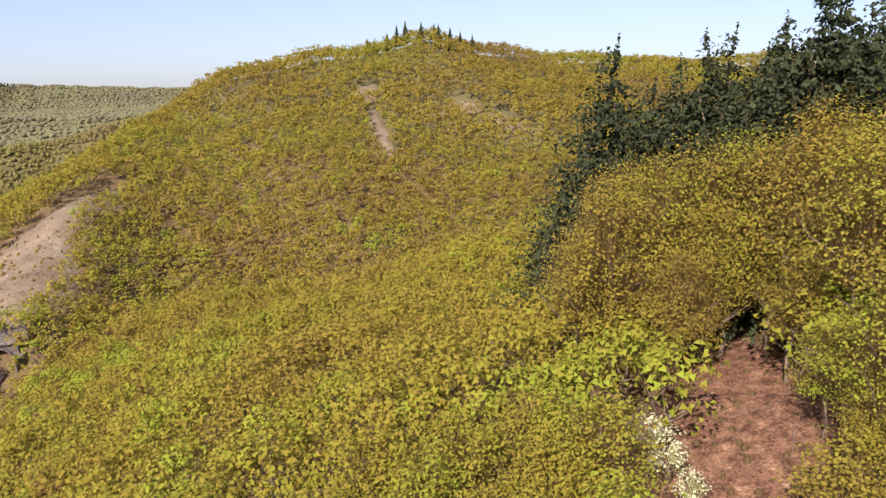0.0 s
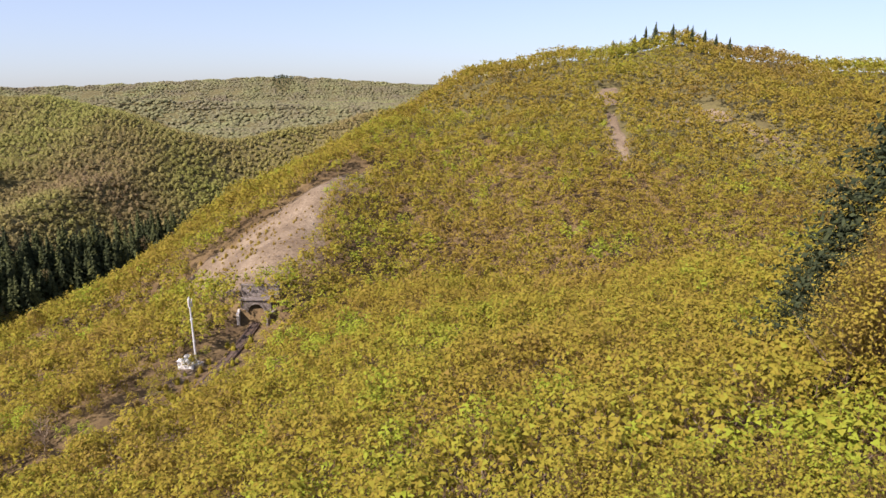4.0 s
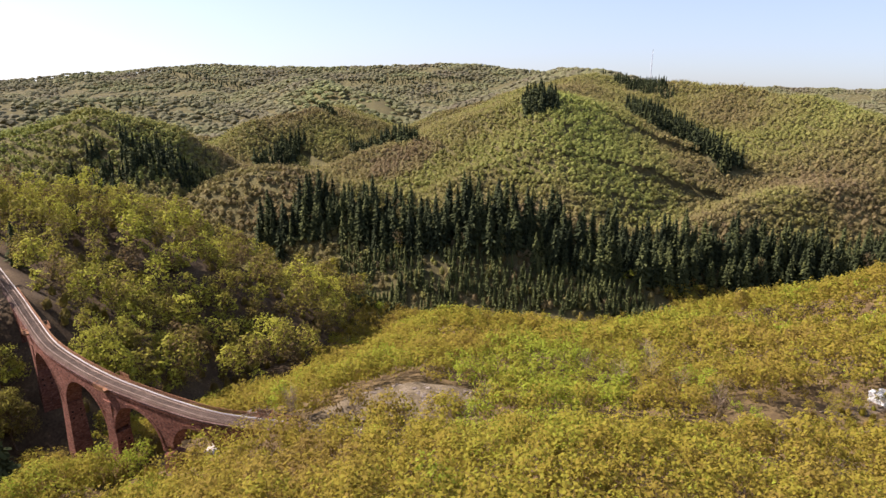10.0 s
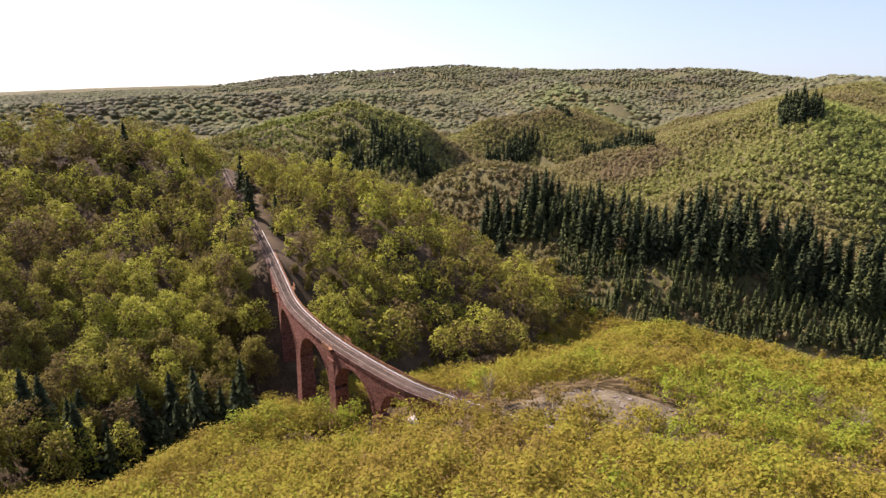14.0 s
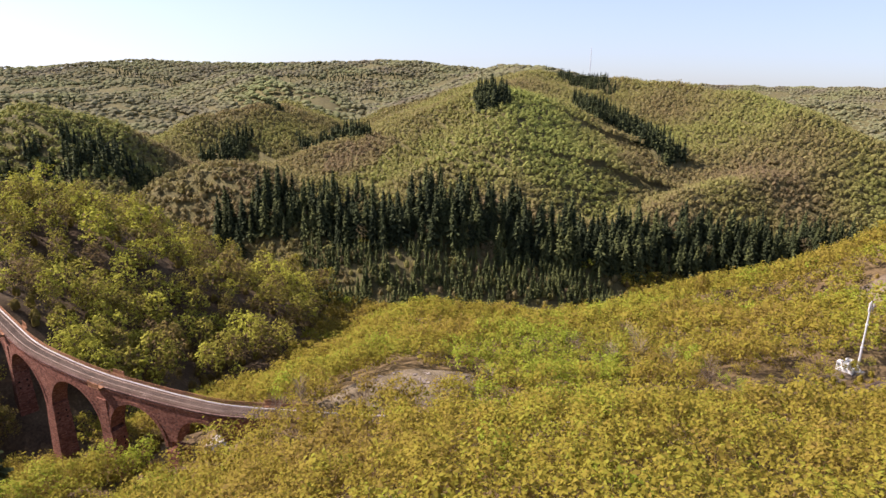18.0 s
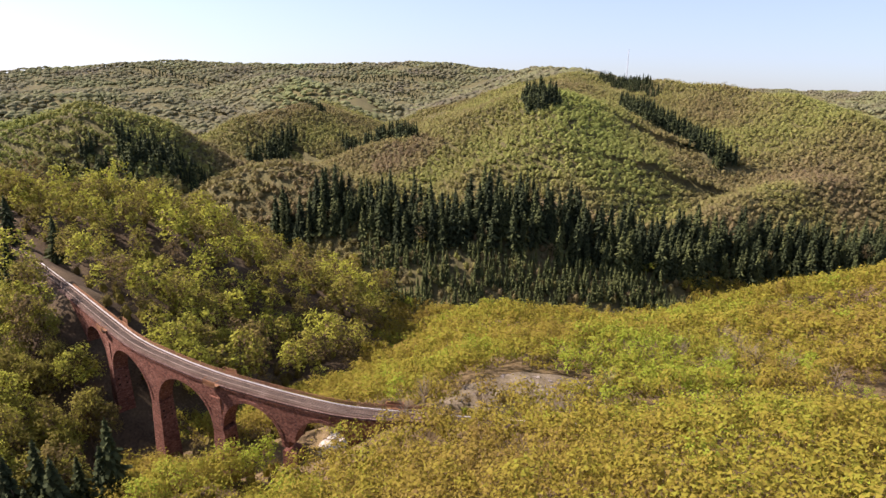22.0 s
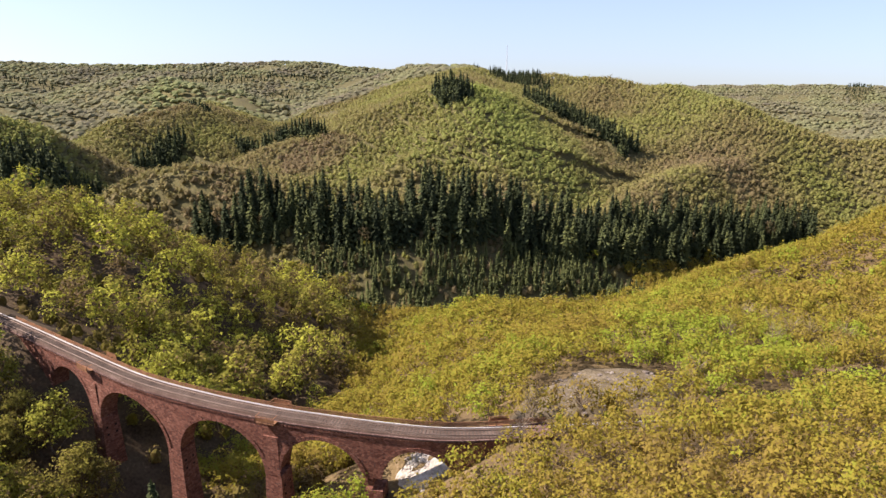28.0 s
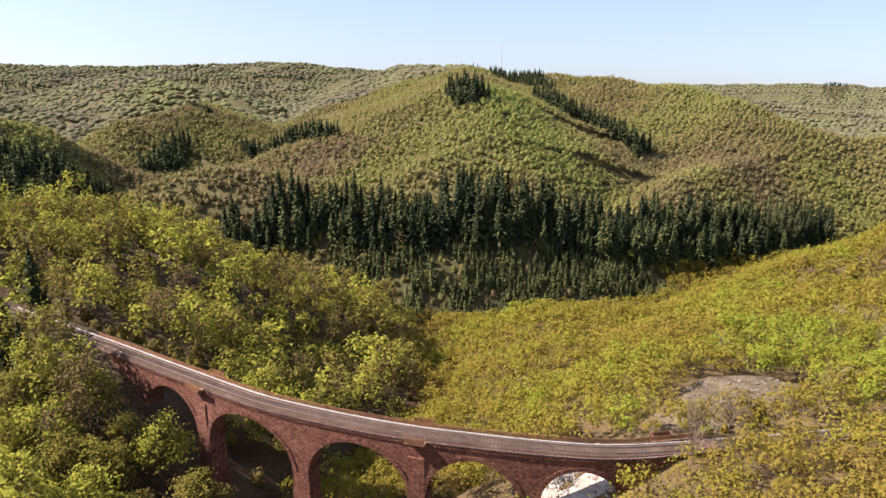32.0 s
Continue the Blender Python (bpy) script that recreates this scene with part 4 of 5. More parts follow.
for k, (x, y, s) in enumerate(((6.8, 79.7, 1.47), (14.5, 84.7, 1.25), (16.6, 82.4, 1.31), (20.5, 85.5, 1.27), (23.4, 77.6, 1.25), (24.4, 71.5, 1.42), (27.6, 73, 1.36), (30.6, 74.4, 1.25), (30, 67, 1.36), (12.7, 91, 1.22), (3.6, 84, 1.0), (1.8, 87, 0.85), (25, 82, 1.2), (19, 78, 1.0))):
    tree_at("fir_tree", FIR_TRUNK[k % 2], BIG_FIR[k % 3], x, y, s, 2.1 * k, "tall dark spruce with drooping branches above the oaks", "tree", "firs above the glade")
for k, (x, y, s) in enumerate(((-233, -208, 0.75), (-228, -203, 0.7), (-240, -186, 0.62), (-303, -100, 0.62), (-298, -92, 0.55), (-270, -178, 0.8), (-262, -170, 0.7), (-222, -132, 0.7), (-232, -150, 0.75))):
    tree_at("fir_tree", FIR_TRUNK[k % 2], LESSER_FIR[k % 3], x, y, s, 2.1 * k, "dark green spruce standing among leafing beeches", "tree", "spruces in the beech wood")
for k in range(26):
    x, y = -96 - 30 * (k % 9) / 8 + RNG.normal(0, 1.2), -117 + 24 * (k % 9) / 8 + 6.5 * (k // 9) + RNG.normal(0, 1.2)
    tree_at("fir_tree", FIR_TRUNK[k % 2], LESSER_FIR[k % 3], x, y, RNG.uniform(0.66, 0.98), 2.1 * k, "dark green young spruce in the ravine before the viaduct", "tree", "spruces in the ravine")
for k in range(11):
    tree_at("fir_tree", FIR_TRUNK[0], LESSER_FIR[k % 3], -128 + 7.4 * k + RNG.normal(0, 1.5), 468 + RNG.normal(0, 4), RNG.uniform(0.5, 0.66), 1.3 * k, "small dark spruce on the hilltop", "tree", "spruces on the hilltop")
for k in range(8):
    i = VIA_A - 66 + 8 * k
    q = TRACK[i] + SIDE[i] * (9.0 + 5.0 * (k % 2) + 2.0 * math.sin(2.3 * k))
    tree_at("fir_tree", FIR_TRUNK[k % 2], LESSER_FIR[k % 3], q[0], q[1], 0.62 + 0.13 * math.sin(1.9 * k), 2.1 * k, "dark green spruce in the shade beside the viaduct's far end", "tree", "spruces by the viaduct")
BEECH_NEAR = [crown_cloud(17, 4.4, 40, 2600, 0.34, rng, 0.3, 0.1) for _ in range(3)]
BEECH_CROWN = [cloud_mesh("beech_crown", BEECH_NEAR[k % 3], BEECH_LEAF, h) for k, h in enumerate((0.62, 0.8, 0.45))]
for k, (x, y, s) in enumerate(((-183, -82, 0.85), (-190, -76, 0.8), (-178, -75, 0.72), (-132, -118, 0.95), (-141, -112, 0.9), (-136, -152, 1.0), (-156, -149, 1.0), (-168, -128, 0.95), (-160, -119, 0.9), (-120, -108, 0.85),
                               (-126, -128, 1.0), (-112, -120, 0.9), (-176, -138, 0.95), (-148, -128, 0.95), (-116, -138, 1.0), (-128, -102, 0.75), (-160, -104, 1.0), (-152, -99, 0.95), (-170, -115, 0.95), (-165, -122, 1.0), (-157, -112, 0.9), (-147, -107, 0.85), (-179, -125, 0.9), (-172, -128, 1.0), (-141, -101, 0.8), (-150, -118, 0.95), (-163, -110, 0.8))):
    tree_at("beech_tree", TALL_TRUNK[k % 2], BEECH_CROWN[k % 3], x, y, s, 1.9 * k, "tall beech in bright fresh leaf beside the viaduct", "tree", "beeches by the viaduct")
CHERRY_TRUNK = trunk_mesh("cherry_trunk", 4.6, 0.07, 5, rng)
BLOOM = cloud_mesh("blossom_crown", crown_cloud(5.2, 1.9, 22, 420, 0.15, rng, 0.15, 0.35), BLOSSOM, 0.5)
for k, (x, y, s) in enumerate(((7.2, 41.0, 1.0), (8.4, 38.8, 0.8), (9.4, 36.4, 0.62))):
    tree_at("blossoming_cherry", CHERRY_TRUNK, BLOOM, x, y, s, k, "small wild cherry covered in white blossom", "tree", "cherries by the glade")


# ---- viaduct and railway ----
def part(name, bm, mat, parent, label=""):
    me = bpy.data.meshes.new(name)
    bmesh.ops.recalc_face_normals(bm, faces=bm.faces)
    bm.to_mesh(me), bm.free()
    me.materials.append(mat)
    ob = new(name, me)
    ob.parent = parent
    if label:
        tagged(ob, label)
    return ob


def at_track(s_index, side, z):
    """A point beside the track: the line's sample, metres to the east side, and a height."""
    q = TRACK[s_index] + SIDE[s_index] * side
    return Vector((q[0], q[1], z))


def strip(bm, samples, ring):
    """Sweep a closed ring of (side, height) along samples; ring(i) gives its corners."""
    rows = [[bm.verts.new(at_track(i, s, z)) for s, z in ring(i)] for i in samples]
    n = len(rows[0])
    for a, b in zip(rows, rows[1:]):
        for j in range(n):
            bm.faces.new((a[j], a[(j + 1) % n], b[(j + 1) % n], b[j]))
    bm.faces.new(rows[0]), bm.faces.new(rows[-1][::-1])


def box_bm(bm, m, size):
    r = bmesh.ops.create_cube(bm, size=1.0)
    bmesh.ops.transform(bm, matrix=m @ Matrix.Diagonal((*size, 1)), verts=r["verts"])


viaduct = tagged(new("viaduct"), "curved red sandstone railway viaduct with tall round arches", "viaduct", kind="structure")
PIERS = [track_index(-177.5, -106.5), track_index(-163.8, -95.6), track_index(-147, -80.8), track_index(-133.9, -64.7), track_index(-124.4, -49.4), track_index(-118, -35.9)]
HALF = 1.6
TOP = 46.95
# Near-black for hole plates and tunnel lining: their inner shade put into colour.
HOLE_SHADE = surface("hole_shade", [(0.0, (0.012, 0.010, 0.009)), (1.0, (0.03, 0.025, 0.02))], 0.5, 5.0, 1.0, 0.0)
for k, i in enumerate(PIERS):
    c = TRACK[i]
    g = min(float(land(np.array([c[0] + dx]), np.array([c[1] + dy]))[0]) for dx, dy in ((0, 0), (3, 0), (-3, 0), (0, 3), (0, -3))) - 1.5
    bm = bmesh.new()
    rows = []
    spring = 36.6
    for z in np.linspace(g, spring, 7):
        t = (spring - z) / 30
        a, b = 1.55 + 0.75 * t, HALF + 0.1 + 0.85 * t
        u, v = Vector(TANGENT[i]), Vector(SIDE[i])
        rows.append([bm.verts.new(Vector((c[0], c[1], z)) + u * p * a + v * q * b) for p, q in ((-1, -1), (1, -1), (1, 1), (-1, 1))])
    for lo, hi in zip(rows, rows[1:]):
        for j in range(4):
            bm.faces.new((lo[j], lo[(j + 1) % 4], hi[(j + 1) % 4], hi[j]))
    bm.faces.new(rows[-1]), bm.faces.new(rows[0][::-1])
    pier = part("pier", bm, SANDSTONE, viaduct)
    u, v, o = Vector(TANGENT[i]), Vector(SIDE[i]), Vector((c[0], c[1], 0))
    turn = Matrix((u, v, (0, 0, 1))).transposed().to_4x4()
    if k in (1, 3):
        bm = bmesh.new()
        for s in (-1, 1):
            box_bm(bm, Matrix.Translation(o + v * s * (HALF + 0.02) + Vector((0, 0, 40.4))) @ turn, (2.7, 0.34, 7.6))
        part("pilaster", bm, SANDSTONE, pier)
    # Thin dark plates on the pier faces stand for the shade in putlog holes.
    for s in (-1, 1):
        for zz in (34.2, 32.6):
            for w in (-0.9, 0.9):
                bm = bmesh.new()
                box_bm(bm, Matrix.Translation(o + u * s * (1.56 + 0.75 * (36.6 - zz) / 30) + v * w + Vector((0, 0, zz))) @ turn, (0.06, 0.4, 0.42))
                part("putlog_shade_plate", bm, HOLE_SHADE, pier)
for a, b in zip(PIERS, PIERS[1:]):
    samples = list(range(a, b + 1))
    n = len(samples) - 1
    half_pier = 1.55
    span = n * 0.6 - 2 * half_pier
    rise = min(span / 2, 8.3)

    def under(i):
        d = abs((i - a) * 0.6 - n * 0.3)
        u = min(d / (span / 2), 1.0)
        return 44.9 - rise + rise * math.sqrt(max(0.0, 1 - u * u))
    bm = bmesh.new()
    strip(bm, samples, lambda i: [(-HALF, under(i)), (HALF, under(i)), (HALF, TOP), (-HALF, TOP)])
    part("arch", bm, SANDSTONE, viaduct)
    bm = bmesh.new()
    for side in (HALF + 0.05, -HALF - 0.05):
        prev = None
        for k in range(29):
            th = math.pi * k / 28
            q = 0.5 * (a + b) - math.cos(th) * span / 2 / 0.6
            lo, hi = int(math.floor(q)), min(int(math.floor(q)) + 1, b)
            f = q - lo
            p = TRACK[lo] * (1 - f) + TRACK[hi] * f + SIDE[lo] * side
            zi = 44.9 - rise + rise * math.sin(th)
            ux, uz = -math.cos(th) * 0.75, math.sin(th) * 0.75
            o = p + TANGENT[lo] * ux
            now = (Vector((p[0], p[1], zi)), Vector((o[0], o[1], zi + uz)))
            if prev:
                g = 0.06
                c = [prev[0].lerp(now[0], g), now[0].lerp(prev[0], g), now[1].lerp(prev[1], g), prev[1].lerp(now[1], g)]
                w = Vector(SIDE[lo]) * (0.10 if side > 0 else -0.10)
                f0, f1 = [bm.verts.new(v) for v in c], [bm.verts.new(v + w) for v in c]
                bm.faces.new(f1)
                for j in range(4):
                    bm.faces.new((f0[j], f0[(j + 1) % 4], f1[(j + 1) % 4], f1[j]))
            prev = now
    part("voussoir_ring", bm, SANDSTONE, viaduct, "ring of dressed red stones round an arch")
for a, b in ((VIA_A - 12, PIERS[0]), (PIERS[-1], VIA_B + 8)):
    bm = bmesh.new()
    strip(bm, range(a, b + 1), lambda i: [(-HALF, 26.0), (HALF, 26.0), (HALF, TOP), (-HALF, TOP)])
    part("abutment", bm, SANDSTONE, viaduct)
via = range(VIA_A - 12, VIA_B + 9)
bm = bmesh.new()
strip(bm, via, lambda i: [(-1.8, TOP), (1.68, TOP), (1.78, TOP + 0.12), (1.78, TOP + 0.3), (-2.02, TOP + 0.3), (-2.02, TOP + 0.12)])
part("deck_slab", bm, DECKSTONE, viaduct, "overhanging deck of weathered grey stone")
bm = bmesh.new()
strip(bm, via, lambda i: [(1.5, TOP + 0.3), (1.82, TOP + 0.3), (1.82, TOP + 0.46), (1.54, TOP + 0.46)])
part("edge_stones", bm, DECKSTONE, viaduct, "weathered pinkish-grey edge stones")
bm = bmesh.new()
strip(bm, via, lambda i: [(-2.04, TOP + 0.3), (-1.8, TOP + 0.3), (-1.8, TOP + 0.54), (-2.04, TOP + 0.54)])
part("edge_stones", bm, DECKSTONE, viaduct)

# row of small corbels under the deck's edge
corbel = bmesh.new()
box_bm(corbel, Matrix.Identity(4), (0.34, 0.24, 0.30))
corbel_me = bpy.data.meshes.new("corbel")
corbel.to_mesh(corbel_me), corbel.free()
corbel_me.materials.append(SANDSTONE)
for i in range(PIERS[0], PIERS[-1] + 4):
    ob = new("corbel", corbel_me)
    ob.parent = viaduct
    ob.matrix_world = Matrix.Translation(at_track(i, HALF + 0.08, TOP - 0.15)) @ Matrix((TANGENT[i], SIDE[i], (0, 0, 1))).transposed().to_4x4()

# railing along the far edge
railing = tagged(new("railing"), "rusty brown iron railing along the viaduct's edge", "railing", kind="structure")
post = bmesh.new()
box_bm(post, Matrix.Translation((0, 0, 0.5)), (0.07, 0.07, 1.0))
post_me = bpy.data.meshes.new("railing_post")
post.to_mesh(post_me), post.free()
post_me.materials.append(RUST)
for i in range(VIA_A - 10, VIA_B + 8, 3):
    ob = new("railing_post", post_me)
    ob.parent = railing
    ob.matrix_world = Matrix.Translation(at_track(i, -1.95, TOP + 0.5))
for z in (0.3, 0.5, 0.7, 0.92):
    bm = bmesh.new()
    strip(bm, range(VIA_A - 10, VIA_B + 8), lambda i: [(-2.0, TOP + 0.5 + z), (-1.91, TOP + 0.5 + z), (-1.91, TOP + 0.6 + z), (-2.0, TOP + 0.6 + z)])
    part("handrail", bm, RUST, railing)

# track
WAY_A, WAY_B = 4, PORTAL + 30
RAIL_Z = TRACK[:, 2]
track = tagged(new("railway_track"), "single rusty railway track on brown ballast with wooden sleepers", "railway track", kind="structure")
bm = bmesh.new()
strip(bm, range(WAY_A, WAY_B), lambda i: [(-1.75, RAIL_Z[i] - 0.72), (1.52, RAIL_Z[i] - 0.72), (1.32, RAIL_Z[i] - 0.22), (-1.4, RAIL_Z[i] - 0.22)])
part("ballast_bed", bm, BALLAST, track)
for s in (-0.755, 0.755):
    bm = bmesh.new()
    strip(bm, range(WAY_A, WAY_B), lambda i: [(s - 0.07, RAIL_Z[i] - 0.15), (s + 0.07, RAIL_Z[i] - 0.15), (s + 0.02, RAIL_Z[i] - 0.12), (s + 0.036, RAIL_Z[i] - 0.03), (s + 0.036, RAIL_Z[i]), (s - 0.036, RAIL_Z[i]), (s - 0.036, RAIL_Z[i] - 0.03), (s - 0.02, RAIL_Z[i] - 0.12)])
    part("rail", bm, RAIL, track)
bm = bmesh.new()
strip(bm, range(VIA_A - 60, VIA_B + 110), lambda i: [(-1.7, RAIL_Z[i] - 0.5), (-1.55, RAIL_Z[i] - 0.5), (-1.55, RAIL_Z[i] - 0.14), (-1.7, RAIL_Z[i] - 0.14)])
part("cable_trough", bm, CONCRETE, track, "pale concrete cable trough beside the rails")
sl = bmesh.new()
box_bm(sl, Matrix.Identity(4), (0.26, 2.36, 0.16))
bmesh.ops.bevel(sl, geom=sl.edges[:], offset=0.02, segments=1)
sl_me = bpy.data.meshes.new("sleeper")
sl.to_mesh(sl_me), sl.free()
sl_me.materials.append(SLEEPER)
far_sleepers = bmesh.new()
for n, i in enumerate(range(WAY_A, WAY_B)):
    m = Matrix((TANGENT[i], SIDE[i], (0, 0, 1))).transposed().to_4x4()
    m = Matrix.Translation(at_track(i, 0, RAIL_Z[i] - 0.22)) @ m @ Matrix.Rotation(0.02 * math.sin(i * 1.7), 4, "Z")
    if VIA_A - 30 <= i < VIA_A + 265:
        ob = new("sleeper", sl_me)
        ob.parent, ob.matrix_world = track, m
    else:
        box_bm(far_sleepers, m, (0.26, 2.36, 0.16))
tagged(part("distant_sleepers", far_sleepers, SLEEPER, track), kind="stuff")


def refuge(i, s):
    """A small railed platform beside the deck."""
    m = Matrix((TANGENT[i], SIDE[i] * s, (0, 0, 1 if s > 0 else 1))).transposed().to_4x4()
    m = Matrix.Translation(at_track(i, s * 2.42, TOP + 0.45)) @ m
    thing = tagged(new("refuge_platform"), "railed refuge platform jutting out from the viaduct", "platform", "refuges on the viaduct")
    for name, boxes, mat in (("floor_plate", [((0, 0, 0), (3.4, 1.3, 0.12))], RUST),
                             ("bracket", [((-1.3, -0.2, -0.3), (0.14, 0.9, 0.5))], RUST), ("bracket", [((1.3, -0.2, -0.3), (0.14, 0.9, 0.5))], RUST),
                             ("handrail", [((0, 0.6, 1.15), (3.4, 0.1, 0.1)), ((-1.65, 0, 1.15), (0.1, 1.2, 0.1)), ((1.65, 0, 1.15), (0.1, 1.2, 0.1))], RUST),
                             ("panel", [((0, 0.6, 0.6), (3.3, 0.05, 0.7))], RUST)):
        bm = bmesh.new()
        for c, size in boxes:
            box_bm(bm, Matrix.Translation(c), size)
        part(name, bm, mat, thing)
    for x in (-1.65, -0.55, 0.55, 1.65):
        bm = bmesh.new()
        box_bm(bm, Matrix.Translation((x, 0.6, 0.6)), (0.08, 0.1, 1.2))
        part("post", bm, RUST, thing)
    thing.matrix_world = m


for i, s in ((PIERS[1], 1), (PIERS[1], -1), (PIERS[3], 1), (PIERS[3], -1), (PIERS[5] + 10, -1)):
    refuge(i, s)

# ---- tunnel mouth and mast ----
portal = tagged(new("tunnel_portal"), "grey stone tunnel mouth with a round arch under the cleared slope", "tunnel portal", kind="structure")
pm = Matrix((TANGENT[PORTAL], SIDE[PORTAL], (0, 0, 1))).transposed().to_4x4()
pm = Matrix.Translation(at_track(PORTAL, 0, RAIL_Z[PORTAL] - 0.7)) @ pm
bm = bmesh.new()
ring = [(math.cos(a) * 2.5, 3.4 + math.sin(a) * 2.5) for a in np.linspace(0, math.pi, 17)]
inner = [(2.5, 0.0)] + ring + [(-2.5, 0.0)]
outer = [(4.3, 0.0)] + [(max(-4.3, min(4.3, y * 3)), 7.0 if 2 <= k <= 14 else 4.6 + 0.8 * min(k, 16 - k)) for k, (y, z) in enumerate(ring)] + [(-4.3, 0.0)]
rows = []
for x in (0.0, 1.4):
    rows.append(([bm.verts.new((x, y, z)) for y, z in inner], [bm.verts.new((x, y, z)) for y, z in outer]))
for k in range(len(inner) - 1):
    (a0, b0), (a1, b1) = rows
    for q in ((a0[k], a0[k + 1], b0[k + 1], b0[k]), (a1[k], b1[k], b1[k + 1], a1[k + 1]), (a0[k], a1[k], a1[k + 1], a0[k + 1]), (b0[k], b0[k + 1], b1[k + 1], b1[k])):
        bm.faces.new(q)
part("portal_wall", bm, GREYSTONE, portal)
bm = bmesh.new()
for k in range(17):
    a = math.pi * (k + 0.5) / 17
    box_bm(bm, Matrix.Translation((-0.08, math.cos(a) * 2.55, 3.4 + math.sin(a) * 2.55)) @ Matrix.Rotation(a, 4, "X"), (0.3, 0.6, 0.5))
part("portal_arch", bm, GREYSTONE, portal, "grey dressed stones round the tunnel mouth")
bm = bmesh.new()
rows = [[bm.verts.new((x, y, z)) for y, z in inner] for x in (1.3, 24.0)]
for k in range(len(inner) - 1):
    bm.faces.new((rows[0][k], rows[1][k], rows[1][k + 1], rows[0][k + 1]))
bm.faces.new(rows[1])
# Lining coloured near-black, so the tunnel's darkness is in the material.
part("tunnel_lining", bm, HOLE_SHADE, portal)
bm = bmesh.new()
box_bm(bm, Matrix.Translation((0.4, 0, 7.1)), (1.9, 9.0, 0.32))
part("coping", bm, GREYSTONE, portal)
bm = bmesh.new()
box_bm(bm, Matrix.Translation((-1.7, -4.7, 1.9)) @ Matrix.Rotation(-0.16, 4, "Z"), (3.6, 0.7, 4.4))
part("wing_wall", bm, CONCRETE, portal, "whitish wing wall")
bm = bmesh.new()
box_bm(bm, Matrix.Translation((-2.2, 5.0, 2.0)) @ Matrix.Rotation(0.3, 4, "Z"), (6.0, 0.8, 4.6))
part("wing_wall", bm, GREYSTONE, portal)
bm = bmesh.new()
box_bm(bm, Matrix.Translation((4.2, 0.5, 8.0)) @ Matrix.Rotation(0.06, 4, "Z"), (0.9, 11.0, 3.6))
box_bm(bm, Matrix.Translation((4.1, 0.5, 9.9)) @ Matrix.Rotation(0.06, 4, "Z"), (1.2, 11.3, 0.3))
part("retaining_wall", bm, GREYSTONE, portal, "dark retaining wall above the tunnel mouth")
portal.matrix_world = pm


def post_round(bm, base, height, r0, r1, sides=12):
    c = bmesh.ops.create_cone(bm, cap_ends=True, segments=sides, radius1=r0, radius2=r1, depth=height)
    bmesh.ops.translate(bm, verts=c["verts"], vec=Vector(base) + Vector((0, 0, height / 2)))


def height_at(x, y):
    return float(land(np.array([float(x)]), np.array([float(y)]))[0])


mx, my = -127.0, 103.0
mast = tagged(new("radio_mast"), "slender galvanised radio mast with panel antennas beside the track", "mast")
mast.location = (mx, my, height_at(mx, my))
bm = bmesh.new()
box_bm(bm, Matrix.Translation((0, 0, 0.2)), (2.2, 2.2, 0.9))
bmesh.ops.bevel(bm, geom=bm.edges[:], offset=0.06, segments=1)
part("foundation", bm, CONCRETE, mast)
bm = bmesh.new()
post_round(bm, (0, 0, 0.6), 17.5, 0.30, 0.16)
part("pole", bm, STEEL, mast)
for z in (6.4, 12.2):
    bm = bmesh.new()
    post_round(bm, (0, 0, z), 0.25, 0.36, 0.36)
    part("flange", bm, STEEL, mast)
for dx, dy in ((-0.45, 0.1), (0.3, 0.4), (0.2, -0.45)):
    bm = bmesh.new()
    box_bm(bm, Matrix.Translation((dx, dy, 16.6)), (0.28, 0.22, 2.0))
    bmesh.ops.bevel(bm, geom=bm.edges[:], offset=0.05, segments=2)
    antenna = part("antenna", bm, CONCRETE, mast, "pale panel antenna")
    bm = bmesh.new()
    box_bm(bm, Matrix.Translation((dx / 2, dy / 2, 16.6)), (abs(dx) + 0.05, abs(dy) + 0.05, 0.1))
    part("antenna_bracket", bm, STEEL, antenna)
WHITE = surface("white_paint", [(0.0, (0.68, 0.68, 0.66)), (1.0, (0.84, 0.84, 0.82))], 0.5, 3.0, 0.6, 0.05, 6.0)
for k, (dx, dy, w, d, h) in enumerate(((-1.4, -2.6, 2.6, 1.6, 1.9), (-2.6, -0.4, 1.3, 1.1, 1.6), (0.4, -2.0, 1.0, 0.8, 1.4))):
    cab = tagged(new("equipment_cabinet"), "white painted equipment cabinet at the foot of the mast", "cabinet", "cabinets by the mast")
    for name, c, size, mat in (("body", (0, 0, h / 2), (w, d, h), WHITE), ("roof", (0, 0, h + 0.06), (w + 0.16, d + 0.16, 0.12), WHITE), ("plinth", (0, 0, -0.3), (w + 0.1, d + 0.1, 0.66), CONCRETE),
                               ("door", (-w * 0.24, -d / 2 - 0.02, h / 2), (w * 0.44, 0.05, h * 0.86), WHITE), ("door", (w * 0.24, -d / 2 - 0.02, h / 2), (w * 0.44, 0.05, h * 0.86), WHITE)):
        bm = bmesh.new()
        box_bm(bm, Matrix.Translation(c), size)
        bmesh.ops.bevel(bm, geom=bm.edges[:], offset=0.025, segments=1)
        part(name, bm, mat, cab)
    cab.matrix_world = Matrix.Translation((mx + dx, my + dy, height_at(mx + dx, my + dy) + 0.25)) @ Matrix.Rotation(0.5, 4, "Z")
# far transmission mast on the ridge
far_mast = tagged(new("transmitter_mast"), "thin grey transmitter mast on the distant ridge", "mast")
fx, fy = -900.0, 318.0
far_mast.location = (fx, fy, height_at(fx, fy))
bm = bmesh.new()
post_round(bm, (0, 0, -1), 52, 0.7, 0.35, 8)
